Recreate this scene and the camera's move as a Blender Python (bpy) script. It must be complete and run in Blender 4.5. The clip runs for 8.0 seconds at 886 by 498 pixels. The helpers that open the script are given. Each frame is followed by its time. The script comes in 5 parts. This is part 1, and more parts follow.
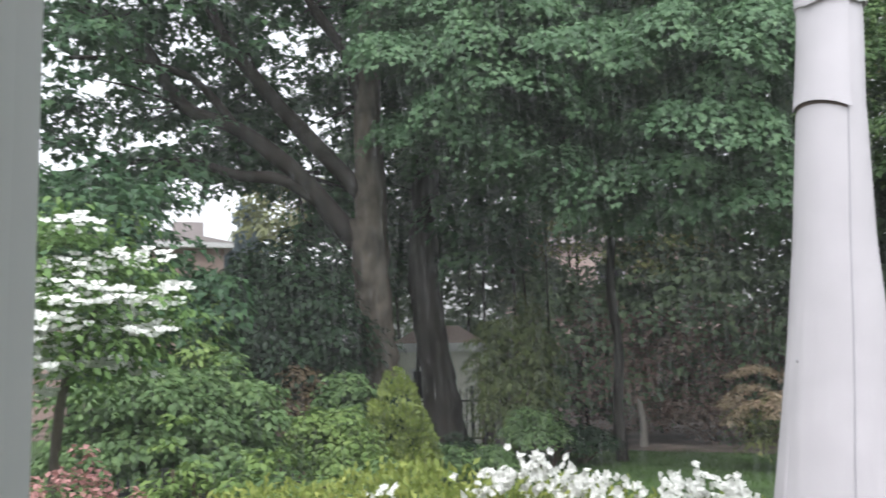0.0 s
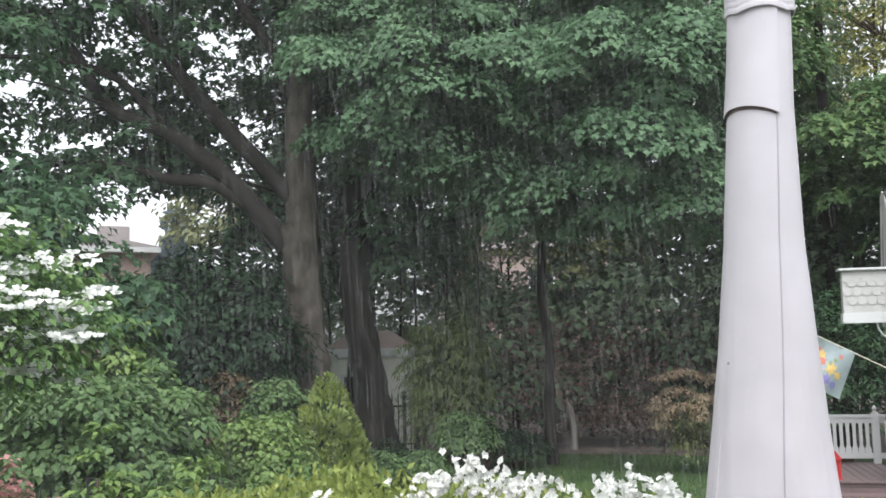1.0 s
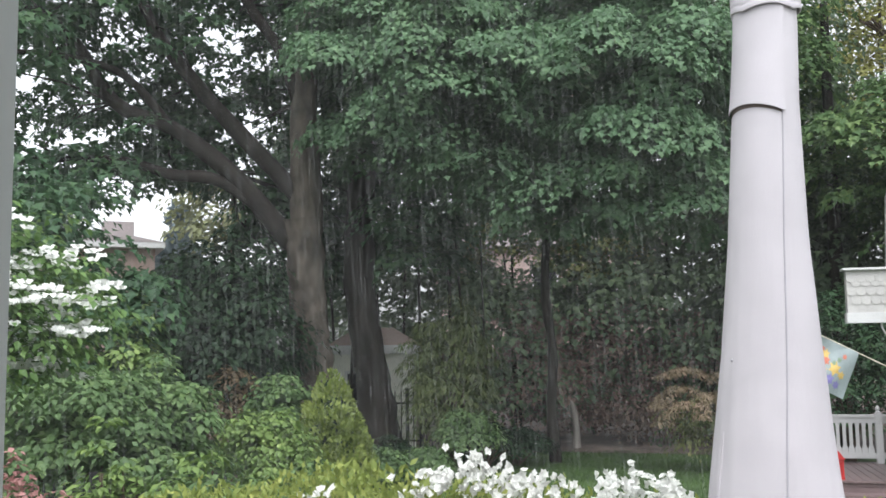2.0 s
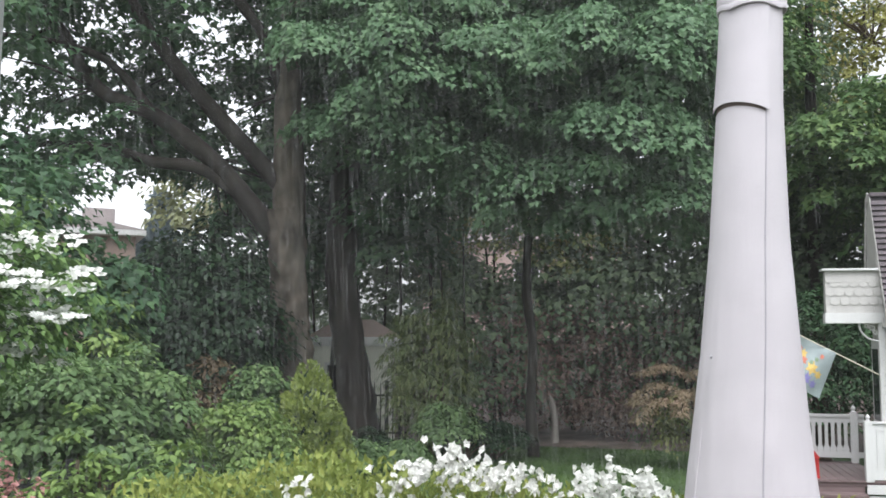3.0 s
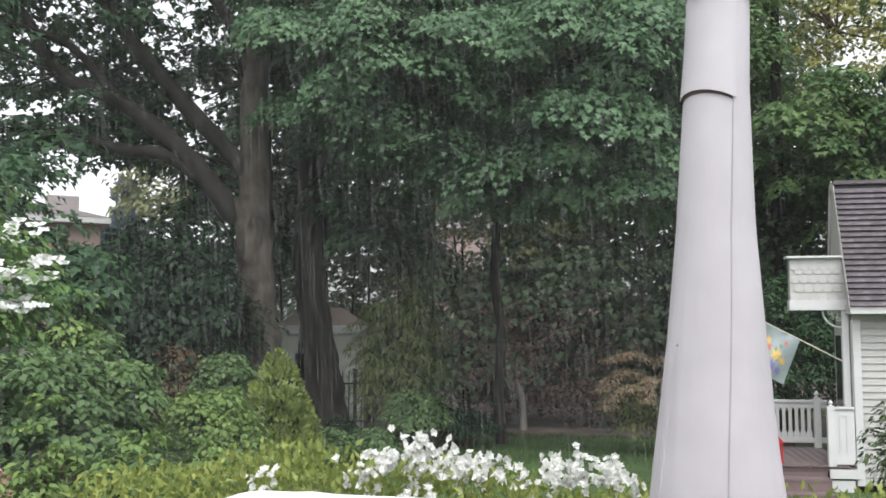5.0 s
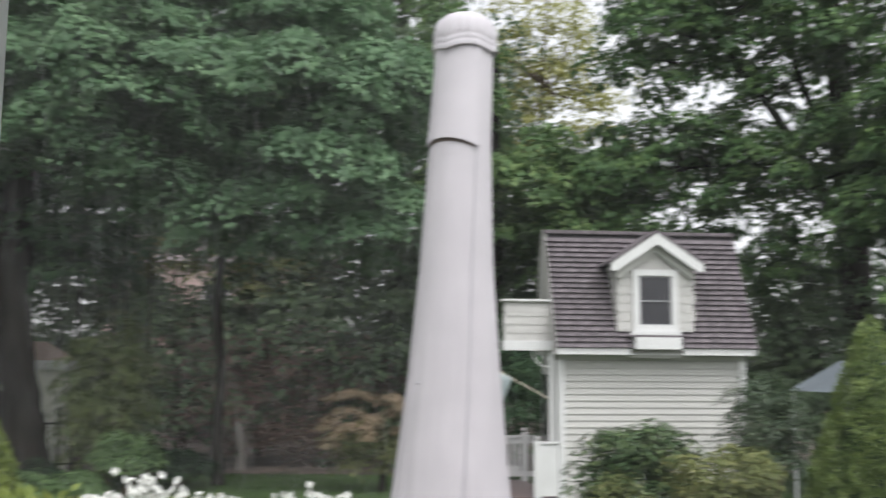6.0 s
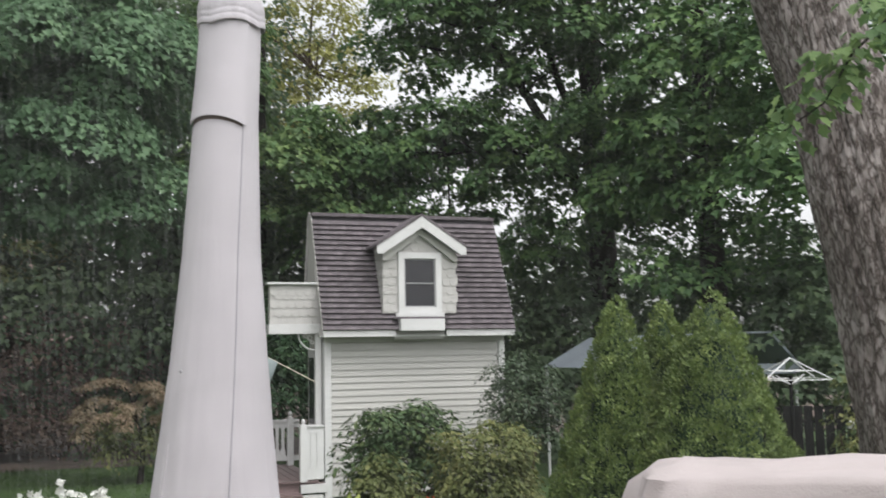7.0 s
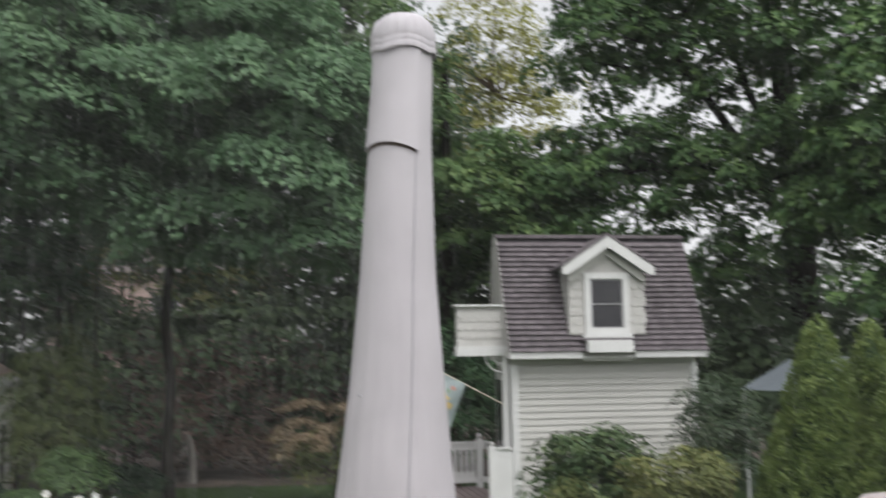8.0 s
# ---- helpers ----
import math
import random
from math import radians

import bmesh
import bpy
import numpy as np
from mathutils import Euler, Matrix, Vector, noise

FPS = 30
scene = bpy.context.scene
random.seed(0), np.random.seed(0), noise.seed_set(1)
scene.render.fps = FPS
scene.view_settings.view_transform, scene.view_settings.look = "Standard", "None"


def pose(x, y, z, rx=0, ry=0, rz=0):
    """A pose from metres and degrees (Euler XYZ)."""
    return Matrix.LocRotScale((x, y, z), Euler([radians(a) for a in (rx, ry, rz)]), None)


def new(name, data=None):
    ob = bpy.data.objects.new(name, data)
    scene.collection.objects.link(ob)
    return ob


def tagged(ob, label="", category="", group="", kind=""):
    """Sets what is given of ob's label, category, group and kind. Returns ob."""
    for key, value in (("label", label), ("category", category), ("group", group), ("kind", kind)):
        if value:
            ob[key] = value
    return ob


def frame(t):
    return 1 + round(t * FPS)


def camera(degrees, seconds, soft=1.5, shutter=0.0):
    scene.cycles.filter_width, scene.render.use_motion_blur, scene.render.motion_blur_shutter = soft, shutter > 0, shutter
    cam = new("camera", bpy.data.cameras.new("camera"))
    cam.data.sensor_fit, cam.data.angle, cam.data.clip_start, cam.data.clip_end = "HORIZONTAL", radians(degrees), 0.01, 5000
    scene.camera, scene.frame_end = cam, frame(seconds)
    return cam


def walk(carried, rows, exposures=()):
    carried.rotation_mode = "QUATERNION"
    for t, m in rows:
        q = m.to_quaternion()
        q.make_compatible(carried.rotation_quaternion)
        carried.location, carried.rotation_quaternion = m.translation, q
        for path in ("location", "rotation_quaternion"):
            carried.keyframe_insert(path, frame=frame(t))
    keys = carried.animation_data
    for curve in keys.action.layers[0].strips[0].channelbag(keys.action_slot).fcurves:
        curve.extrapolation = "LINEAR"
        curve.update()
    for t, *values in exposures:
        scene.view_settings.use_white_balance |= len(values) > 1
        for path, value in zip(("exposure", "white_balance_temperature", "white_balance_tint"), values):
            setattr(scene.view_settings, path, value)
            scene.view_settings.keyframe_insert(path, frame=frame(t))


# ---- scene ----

# ---------------------------------------------------------------- camera and its walk
cam = camera(48.4, 8.0, 1.6, 0.45)
PATH = [
    (0.0, 0.022, -0.047, 2.309, 17.21, 5.94, -0.84),
    (0.5, 0.009, -0.030, 2.301, 13.68, 5.86, -1.02),
    (1.0, 0.002, -0.032, 2.304, 13.19, 6.18, -1.17),
    (1.5, 0.002, -0.036, 2.302, 13.49, 6.15, -0.88),
    (3.0, -0.001, -0.034, 2.294, 12.38, 5.65, 0.21),
    (3.5, -0.000, -0.000, 2.300, 11.32, 5.64, 0.53),
    (4.0, 0.003, 0.018, 2.301, 11.25, 5.36, -0.03),
    (5.3, -0.003, -0.012, 2.296, 9.76, 4.92, 0.12),
    (5.5, -0.027, -0.011, 2.303, 7.84, 6.12, 0.29),
    (6.0, -0.075, -0.009, 2.298, -5.55, 7.15, 0.36),
    (6.5, -0.099, -0.020, 2.298, -13.19, 7.85, -0.17),
    (7.0, -0.077, 0.028, 2.303, -19.17, 6.07, -1.03),
    (7.2, -0.076, 0.045, 2.302, -19.60, 5.55, -1.03),
    (7.5, -0.075, 0.070, 2.301, -16.97, 4.91, -1.02),
    (8.0, -0.026, 0.074, 2.312, -8.27, 7.49, -0.96),
]
walk(cam, [(t, pose(x, y, z, 90 + pitch, 0, yaw) @ pose(0, 0, 0, 0, 0, roll)) for t, x, y, z, yaw, pitch, roll in PATH],
     [(0.0, 1.36, 6250, 10), (4.2, 1.34, 6300, 10), (5.5, 1.13, 6400, 10), (6.5, 1.08, 6450, 10), (7.0, 0.98, 6500, 10), (7.5, 0.95, 6500, 10), (8.0, 0.79, 6500, 10)])

# ---------------------------------------------------------------- light: an overcast, rainy sky
world = bpy.data.worlds.new("overcast")
scene.world = world
world.use_nodes = True
wn, wl = world.node_tree.nodes, world.node_tree.links
sky = wn.new("ShaderNodeTexSky")
sky.sky_type = "NISHITA"
sky.sun_disc = False
sky.sun_elevation, sky.sun_rotation = radians(58), radians(150)
sky.air_density, sky.dust_density = 1.0, 4.0
cloud = wn.new("ShaderNodeHueSaturation")
cloud.inputs["Saturation"].default_value = 0.10
wl.new(sky.outputs["Color"], cloud.inputs["Color"])
wl.new(cloud.outputs["Color"], wn["Background"].inputs["Color"])
wn["Background"].inputs["Strength"].default_value = 0.15
sun = new("sun", bpy.data.lights.new("sun", "SUN"))
sun.data.energy, sun.data.angle, sun.data.color = 0.5, radians(40), (1.0, 0.97, 0.93)
sun.rotation_euler = (radians(32), 0, radians(-30))
sun.location = (4, -8, 40)

# ---------------------------------------------------------------- materials


def mat(name, colour, rough=0.7, vary=0.25, scale=3.0, fine=40.0, bump=0.2, stretch=(1, 1, 1), dark=None, metal=0.0, spec=0.4, wobble=0.0):
    """A surface with blotches and grain, both in metres."""
    m = bpy.data.materials.new(name)
    m.use_nodes = True
    n, l = m.node_tree.nodes, m.node_tree.links
    b = n["Principled BSDF"]
    b.inputs["Roughness"].default_value, b.inputs["Metallic"].default_value = rough, metal
    b.inputs["Specular IOR Level"].default_value = spec
    co = n.new("ShaderNodeTexCoord")
    mp = n.new("ShaderNodeMapping")
    mp.inputs["Scale"].default_value = stretch
    l.new(co.outputs["Object"], mp.inputs["Vector"])
    big, small = n.new("ShaderNodeTexNoise"), n.new("ShaderNodeTexNoise")
    big.inputs["Scale"].default_value, small.inputs["Scale"].default_value = scale, fine
    big.inputs["Detail"].default_value, small.inputs["Detail"].default_value = 5, 4
    for t in (big, small):
        l.new(mp.outputs["Vector"], t.inputs["Vector"])
    mixn = n.new("ShaderNodeMath")
    mixn.operation = "MULTIPLY_ADD"
    mixn.inputs[1].default_value = 0.35
    l.new(small.outputs["Fac"], mixn.inputs[0])
    l.new(big.outputs["Fac"], mixn.inputs[2])
    ramp = n.new("ShaderNodeValToRGB")
    dk = dark or tuple(c * (1 - vary) for c in colour)
    lt = tuple(min(1, c * (1 + vary * 0.6)) for c in colour)
    ramp.color_ramp.elements[0].color, ramp.color_ramp.elements[1].color = (*dk, 1), (*lt, 1)
    ramp.color_ramp.elements[0].position, ramp.color_ramp.elements[1].position = 0.45, 0.9
    l.new(mixn.outputs[0], ramp.inputs["Fac"])
    last = ramp.outputs["Color"]
    if wobble:
        info = n.new("ShaderNodeObjectInfo")
        hs = n.new("ShaderNodeHueSaturation")
        rg = n.new("ShaderNodeMapRange")
        rg.inputs["To Min"].default_value, rg.inputs["To Max"].default_value = 1 - wobble, 1 + wobble
        l.new(info.outputs["Random"], rg.inputs["Value"])
        l.new(rg.outputs["Result"], hs.inputs["Value"])
        l.new(last, hs.inputs["Color"])
        last = hs.outputs["Color"]
    l.new(last, b.inputs["Base Color"])
    if bump:
        bp = n.new("ShaderNodeBump")
        bp.inputs["Strength"].default_value, bp.inputs["Distance"].default_value = bump, 0.02
        l.new(mixn.outputs[0], bp.inputs["Height"])
        l.new(bp.outputs["Normal"], b.inputs["Normal"])
    return m


def leaf_mat(name, colour, young, rough=0.6, through_light=0.3, spread=0.35, grain=1.4):
    """Leaves that differ one from another and let some light through."""
    m = bpy.data.materials.new(name)
    m.use_nodes = True
    n, l = m.node_tree.nodes, m.node_tree.links
    b, out = n["Principled BSDF"], n["Material Output"]
    geo = n.new("ShaderNodeNewGeometry")
    co = n.new("ShaderNodeTexCoord")
    big = n.new("ShaderNodeTexNoise")
    big.inputs["Scale"].default_value, big.inputs["Detail"].default_value = grain, 3
    l.new(co.outputs["Object"], big.inputs["Vector"])
    ad = n.new("ShaderNodeMath")
    ad.operation = "MULTIPLY_ADD"
    ad.inputs[1].default_value = 0.34
    l.new(geo.outputs["Random Per Island"], ad.inputs[0])
    sub = n.new("ShaderNodeMath")
    sub.operation = "MULTIPLY"
    sub.inputs[1].default_value = 0.96
    l.new(big.outputs["Fac"], sub.inputs[0])
    l.new(sub.outputs[0], ad.inputs[2])
    ramp = n.new("ShaderNodeValToRGB")
    e = ramp.color_ramp.elements
    e[0].color, e[0].position = (*[c * (1 - spread) for c in colour], 1), 0.2
    e[1].color, e[1].position = (*young, 1), 0.95
    mid = e.new(0.6)
    mid.color = (*colour, 1)
    l.new(ad.outputs[0], ramp.inputs["Fac"])
    l.new(ramp.outputs["Color"], b.inputs["Base Color"])
    b.inputs["Roughness"].default_value = rough
    b.inputs["Specular IOR Level"].default_value = 0.32
    tr = n.new("ShaderNodeBsdfTranslucent")
    l.new(ramp.outputs["Color"], tr.inputs["Color"])
    mx = n.new("ShaderNodeMixShader")
    mx.inputs["Fac"].default_value = through_light
    l.new(b.outputs["BSDF"], mx.inputs[1])
    l.new(tr.outputs["BSDF"], mx.inputs[2])
    l.new(mx.outputs["Shader"], out.inputs["Surface"])
    return m


M_GROUND = mat("lawn", (0.045, 0.085, 0.022), 0.9, 0.4, 0.7, 30, 0.5)
M_GRASS = leaf_mat("grass_blade", (0.05, 0.10, 0.022), (0.09, 0.15, 0.035))
M_LITTER = mat("leaf_litter", (0.115, 0.086, 0.072), 0.95, 0.5, 1.3, 14, 0.8)
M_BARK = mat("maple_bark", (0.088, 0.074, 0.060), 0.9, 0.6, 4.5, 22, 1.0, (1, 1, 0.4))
M_BARK_DARK = mat("dark_bark", (0.024, 0.020, 0.017), 0.85, 0.5, 3.0, 18, 0.7, (1, 1, 0.55), spec=0.2)
M_BARK_NEAR = mat("furrowed_bark", (0.25, 0.232, 0.228), 0.9, 0.5, 9.0, 60, 1.0, (1, 1, 0.3), dark=(0.105, 0.085, 0.076))
bn, bl = M_BARK_NEAR.node_tree.nodes, M_BARK_NEAR.node_tree.links
bc, bmap, bnz, brp = bn.new("ShaderNodeTexCoord"), bn.new("ShaderNodeMapping"), bn.new("ShaderNodeTexNoise"), bn.new("ShaderNodeValToRGB")
bmap.inputs["Scale"].default_value = (20, 20, 7.0)
bnz.inputs["Scale"].default_value, bnz.inputs["Detail"].default_value = 1.6, 6
bvo = bn.new("ShaderNodeTexVoronoi")
bvo.feature = "DISTANCE_TO_EDGE"
bvo.inputs["Scale"].default_value = 1.0
bad = bn.new("ShaderNodeVectorMath")
bad.operation = "MULTIPLY_ADD"
bad.inputs[1].default_value = (2.0, 2.0, 1.6)
brp.color_ramp.elements[0].position, brp.color_ramp.elements[0].color = 0.0, (0.20, 0.165, 0.145, 1)
brp.color_ramp.elements[1].position, brp.color_ramp.elements[1].color = 0.20, (1, 0.99, 0.98, 1)
bmx = bn.new("ShaderNodeMix")
bmx.data_type, bmx.blend_type = "RGBA", "MULTIPLY"
bmx.inputs["Factor"].default_value = 1.0
bl.new(bc.outputs["Object"], bmap.inputs["Vector"])
bl.new(bmap.outputs["Vector"], bnz.inputs["Vector"])
bl.new(bnz.outputs["Color"], bad.inputs[0])
bl.new(bmap.outputs["Vector"], bad.inputs[2])
bl.new(bad.outputs["Vector"], bvo.inputs["Vector"])
bl.new(bvo.outputs["Distance"], brp.inputs["Fac"])
bp = bn["Principled BSDF"]
bl.new(bp.inputs["Base Color"].links[0].from_socket, bmx.inputs["A"])
bl.new(brp.outputs["Color"], bmx.inputs["B"])
bl.new(bmx.outputs["Result"], bp.inputs["Base Color"])
M_TWIG = mat("twig", (0.11, 0.08, 0.06), 0.85, 0.3, 5, 30, 0.3)
M_MAPLE = leaf_mat("maple_leaf", (0.092, 0.172, 0.088), (0.168, 0.275, 0.14), through_light=0.4, spread=0.5)
M_MAPLE_DARK = leaf_mat("shade_leaf", (0.044, 0.098, 0.046), (0.09, 0.17, 0.07), spread=0.4, through_light=0.4)
M_MAPLE_RIGHT = leaf_mat("oak_leaf", (0.076, 0.150, 0.058), (0.19, 0.30, 0.10), through_light=0.4, spread=0.5)
M_PALE = leaf_mat("spring_leaf", (0.27, 0.28, 0.085), (0.40, 0.40, 0.15), through_light=0.5)
M_PALEFAR = leaf_mat("far_spring_leaf", (0.19, 0.21, 0.10), (0.27, 0.29, 0.15), through_light=0.4)
M_BRUSH = leaf_mat("brown_brush", (0.150, 0.100, 0.082), (0.22, 0.155, 0.115), spread=0.5)
M_FRESH = leaf_mat("fresh_leaf", (0.10, 0.18, 0.07), (0.23, 0.33, 0.12), through_light=0.45, spread=0.45)
M_WOODS = leaf_mat("woods_leaf", (0.094, 0.140, 0.080), (0.165, 0.23, 0.115), spread=0.4, through_light=0.4)
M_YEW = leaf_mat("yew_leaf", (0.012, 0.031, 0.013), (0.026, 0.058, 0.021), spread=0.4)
M_SHRUB = leaf_mat("lilac_leaf", (0.098, 0.168, 0.066), (0.185, 0.275, 0.105), through_light=0.38, spread=0.55, grain=3)
M_LIME = leaf_mat("spirea_leaf", (0.135, 0.215, 0.06), (0.25, 0.34, 0.105), through_light=0.38, spread=0.5, grain=3)
M_OLIVE = leaf_mat("olive_leaf", (0.12, 0.145, 0.05), (0.24, 0.24, 0.09), through_light=0.3, spread=0.5)
M_AZALEA = leaf_mat("azalea_leaf", (0.21, 0.27, 0.065), (0.40, 0.43, 0.12), through_light=0.38, spread=0.55, grain=7)
M_GOLD = leaf_mat("gold_conifer", (0.145, 0.195, 0.045), (0.27, 0.33, 0.08))
M_CYPRESS = leaf_mat("cypress_leaf", (0.105, 0.14, 0.055), (0.18, 0.21, 0.08), through_light=0.35)
M_ARBOR = leaf_mat("arborvitae_leaf", (0.138, 0.198, 0.064), (0.245, 0.31, 0.10), spread=0.62, through_light=0.3, grain=6)
M_RHODO = leaf_mat("rhododendron_leaf", (0.045, 0.082, 0.032), (0.13, 0.17, 0.065), rough=0.5, through_light=0.12, grain=5)
M_HOLLY = leaf_mat("holly_leaf", (0.04, 0.065, 0.035), (0.075, 0.10, 0.05), rough=0.35, through_light=0.12)
M_JMAPLE = leaf_mat("pink_maple_leaf", (0.27, 0.215, 0.135), (0.44, 0.315, 0.23), through_light=0.35)
M_BRONZE = leaf_mat("bronze_leaf", (0.105, 0.078, 0.045), (0.17, 0.115, 0.065), through_light=0.35)
M_DOGLEAF = leaf_mat("dogwood_leaf", (0.105, 0.19, 0.055), (0.19, 0.29, 0.09), through_light=0.35)
M_PETAL = leaf_mat("white_petal", (0.74, 0.75, 0.72), (0.82, 0.82, 0.79), rough=0.6, through_light=0.3, spread=0.06)
M_PINK = leaf_mat("pink_petal", (0.38, 0.19, 0.18), (0.5, 0.28, 0.26), rough=0.6)
M_RED = leaf_mat("red_petal", (0.6, 0.05, 0.03), (0.8, 0.15, 0.07), rough=0.6)
M_SPRUCE = leaf_mat("blue_spruce", (0.10, 0.13, 0.14), (0.18, 0.22, 0.23))
M_CLOTH = mat("cover_cloth", (0.478, 0.456, 0.486), 0.8, 0.09, 5, 140, 0.10)
M_PINKCLOTH = mat("grill_cover_cloth", (0.46, 0.41, 0.41), 0.7, 0.09, 4, 160, 0.3)
M_WHITECLOTH = mat("white_cover_cloth", (0.86, 0.86, 0.85), 0.6, 0.05, 3, 160, 0.1)
M_PIPING = mat("grey_piping", (0.36, 0.35, 0.38), 0.7, 0.1, 10, 100, 0.1)
# Dark brown for the painted shade below the parasol flap.
M_HEM_SHADE = mat("shadowed_hem", (0.13, 0.10, 0.09), 0.8, 0.2, 10, 100, 0.1)
M_WHITE = mat("white_paint", (0.56, 0.56, 0.56), 0.5, 0.07, 2, 60, 0.08, wobble=0.03)
M_SASH = mat("grey_sash", (0.30, 0.30, 0.31), 0.5, 0.1, 3, 60, 0.05)
M_SIDING = mat("sage_siding", (0.42, 0.412, 0.395), 0.6, 0.08, 1.5, 60, 0.08, (0.4, 1, 1), wobble=0.05)
M_SCALE = mat("sage_shingle", (0.415, 0.405, 0.392), 0.75, 0.12, 4, 70, 0.2, (3, 3, 0.7), wobble=0.04)
M_SHINGLE = mat("roof_shingle", (0.118, 0.102, 0.112), 0.9, 0.4, 6, 130, 0.5, wobble=0.13)
M_UNDER = mat("dark_underlay", (0.03, 0.027, 0.03), 0.9, 0.2, 5, 50, 0.1)
M_DECK = mat("red_brown_deck", (0.18, 0.13, 0.13), 0.35, 0.25, 3, 60, 0.2, (0.4, 1, 1), wobble=0.08)
M_DECKGREY = mat("weathered_deck", (0.30, 0.26, 0.23), 0.6, 0.25, 3, 60, 0.2, (0.3, 1, 1), wobble=0.1)
M_BLACK = mat("black_metal", (0.02, 0.02, 0.022), 0.4, 0.2, 6, 60, 0.05)
M_DARKWOOD = mat("dark_fence_wood", (0.015, 0.015, 0.015), 0.9, 0.3, 4, 50, 0.3, (1, 1, 0.2), spec=0.1, wobble=0.2)
M_ALU = mat("grey_aluminium", (0.62, 0.66, 0.67), 0.5, 0.05, 5, 90, 0.03)
M_GASKET = mat("dark_gasket", (0.008, 0.007, 0.007), 0.95, 0.1, 5, 90, 0.05, spec=0.03)
M_INSIDE = mat("inside_wall", (0.55, 0.53, 0.50), 0.85, 0.05, 2, 60, 0.05)
M_HOUSE = mat("house_siding", (0.62, 0.60, 0.56), 0.7, 0.08, 2, 60, 0.1)
M_FLOORWOOD = mat("floor_wood", (0.28, 0.17, 0.10), 0.4, 0.25, 3, 60, 0.1, (1, 0.2, 1))
M_TARP = mat("blue_grey_tarp", (0.20, 0.23, 0.26), 0.5, 0.15, 1.5, 50, 0.15)
M_FARROOF = mat("far_roof", (0.34, 0.30, 0.30), 0.9, 0.15, 1, 10, 0.1)
M_FARWALL = mat("far_wall", (0.40, 0.31, 0.28), 0.9, 0.15, 1, 14, 0.1)
M_CREAM = mat("cream_wall", (0.72, 0.72, 0.64), 0.9, 0.1, 1, 14, 0.1)
M_REDPAINT = mat("red_paint", (0.42, 0.03, 0.03), 0.4, 0.1, 5, 60, 0.05)
M_FLAG = mat("flag_cloth", (0.29, 0.34, 0.35), 0.8, 0.15, 4, 90, 0.1)
M_FLAG_Y = mat("flag_yellow", (0.60, 0.42, 0.14), 0.8, 0.2, 9, 90, 0.1)
M_FLAG_R = mat("flag_red", (0.50, 0.17, 0.12), 0.8, 0.2, 9, 90, 0.1)
M_FLAG_V = mat("flag_violet", (0.22, 0.20, 0.44), 0.8, 0.2, 9, 90, 0.1)
M_FLAG_G = mat("flag_green", (0.20, 0.28, 0.18), 0.8, 0.2, 9, 90, 0.1)
M_POLE = mat("pale_pole", (0.60, 0.55, 0.45), 0.5, 0.1, 5, 60, 0.05)
M_GALV = mat("galvanised_tube", (0.62, 0.63, 0.64), 0.4, 0.1, 5, 60, 0.05, metal=0.3)
M_BRICK = mat("far_brick", (0.27, 0.20, 0.175), 0.9, 0.2, 1, 12, 0.2)
M_DEADWOOD = mat("dead_wood", (0.20, 0.18, 0.16), 0.9, 0.4, 3, 30, 0.5, (1, 1, 0.2))
M_STONE = mat("grey_stone", (0.35, 0.34, 0.32), 0.85, 0.3, 3, 30, 0.5)

M_GLASS = bpy.data.materials.new("dark_window_glass")
M_GLASS.use_nodes = True
g = M_GLASS.node_tree.nodes["Principled BSDF"]
g.inputs["Base Color"].default_value = (0.03, 0.03, 0.035, 1)
g.inputs["Roughness"].default_value = 0.12
g.inputs["Specular IOR Level"].default_value = 0.3

M_RAIN = bpy.data.materials.new("rain_water")
M_RAIN.use_nodes = True
rn, rl = M_RAIN.node_tree.nodes, M_RAIN.node_tree.links
rn["Principled BSDF"].inputs["Base Color"].default_value = (0.85, 0.87, 0.88, 1)
rn["Principled BSDF"].inputs["Roughness"].default_value = 0.25
clear = rn.new("ShaderNodeBsdfTransparent")
glint = rn.new("ShaderNodeMixShader")
glint.inputs["Fac"].default_value = 0.095
rl.new(clear.outputs["BSDF"], glint.inputs[1])
rl.new(rn["Principled BSDF"].outputs["BSDF"], glint.inputs[2])
rl.new(glint.outputs["Shader"], rn["Material Output"].inputs["Surface"])

# Clear pane with a small pale translucent share, adding haze over the view.
M_PANE = bpy.data.materials.new("haze_pane")
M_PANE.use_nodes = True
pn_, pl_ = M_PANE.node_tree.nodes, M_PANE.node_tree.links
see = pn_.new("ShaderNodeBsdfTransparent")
haze_film = pn_.new("ShaderNodeBsdfTranslucent")
haze_film.inputs["Color"].default_value = (0.80, 0.82, 0.83, 1)
haze_noise = pn_.new("ShaderNodeTexNoise")
haze_noise.inputs["Scale"].default_value, haze_noise.inputs["Detail"].default_value = 6.0, 3
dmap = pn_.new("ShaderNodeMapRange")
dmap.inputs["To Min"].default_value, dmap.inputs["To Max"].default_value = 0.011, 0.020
hazed = pn_.new("ShaderNodeMixShader")
pl_.new(haze_noise.outputs["Fac"], dmap.inputs["Value"])
pl_.new(dmap.outputs["Result"], hazed.inputs["Fac"])
pl_.new(see.outputs["BSDF"], hazed.inputs[1])
pl_.new(haze_film.outputs["BSDF"], hazed.inputs[2])
pl_.new(hazed.outputs["Shader"], pn_["Material Output"].inputs["Surface"])

# ---------------------------------------------------------------- builders


def polar(az, d, z=0.0):
    """A place d metres off, az degrees to the right of straight ahead."""
    return Vector((d * math.sin(radians(az)), d * math.cos(radians(az)), z))


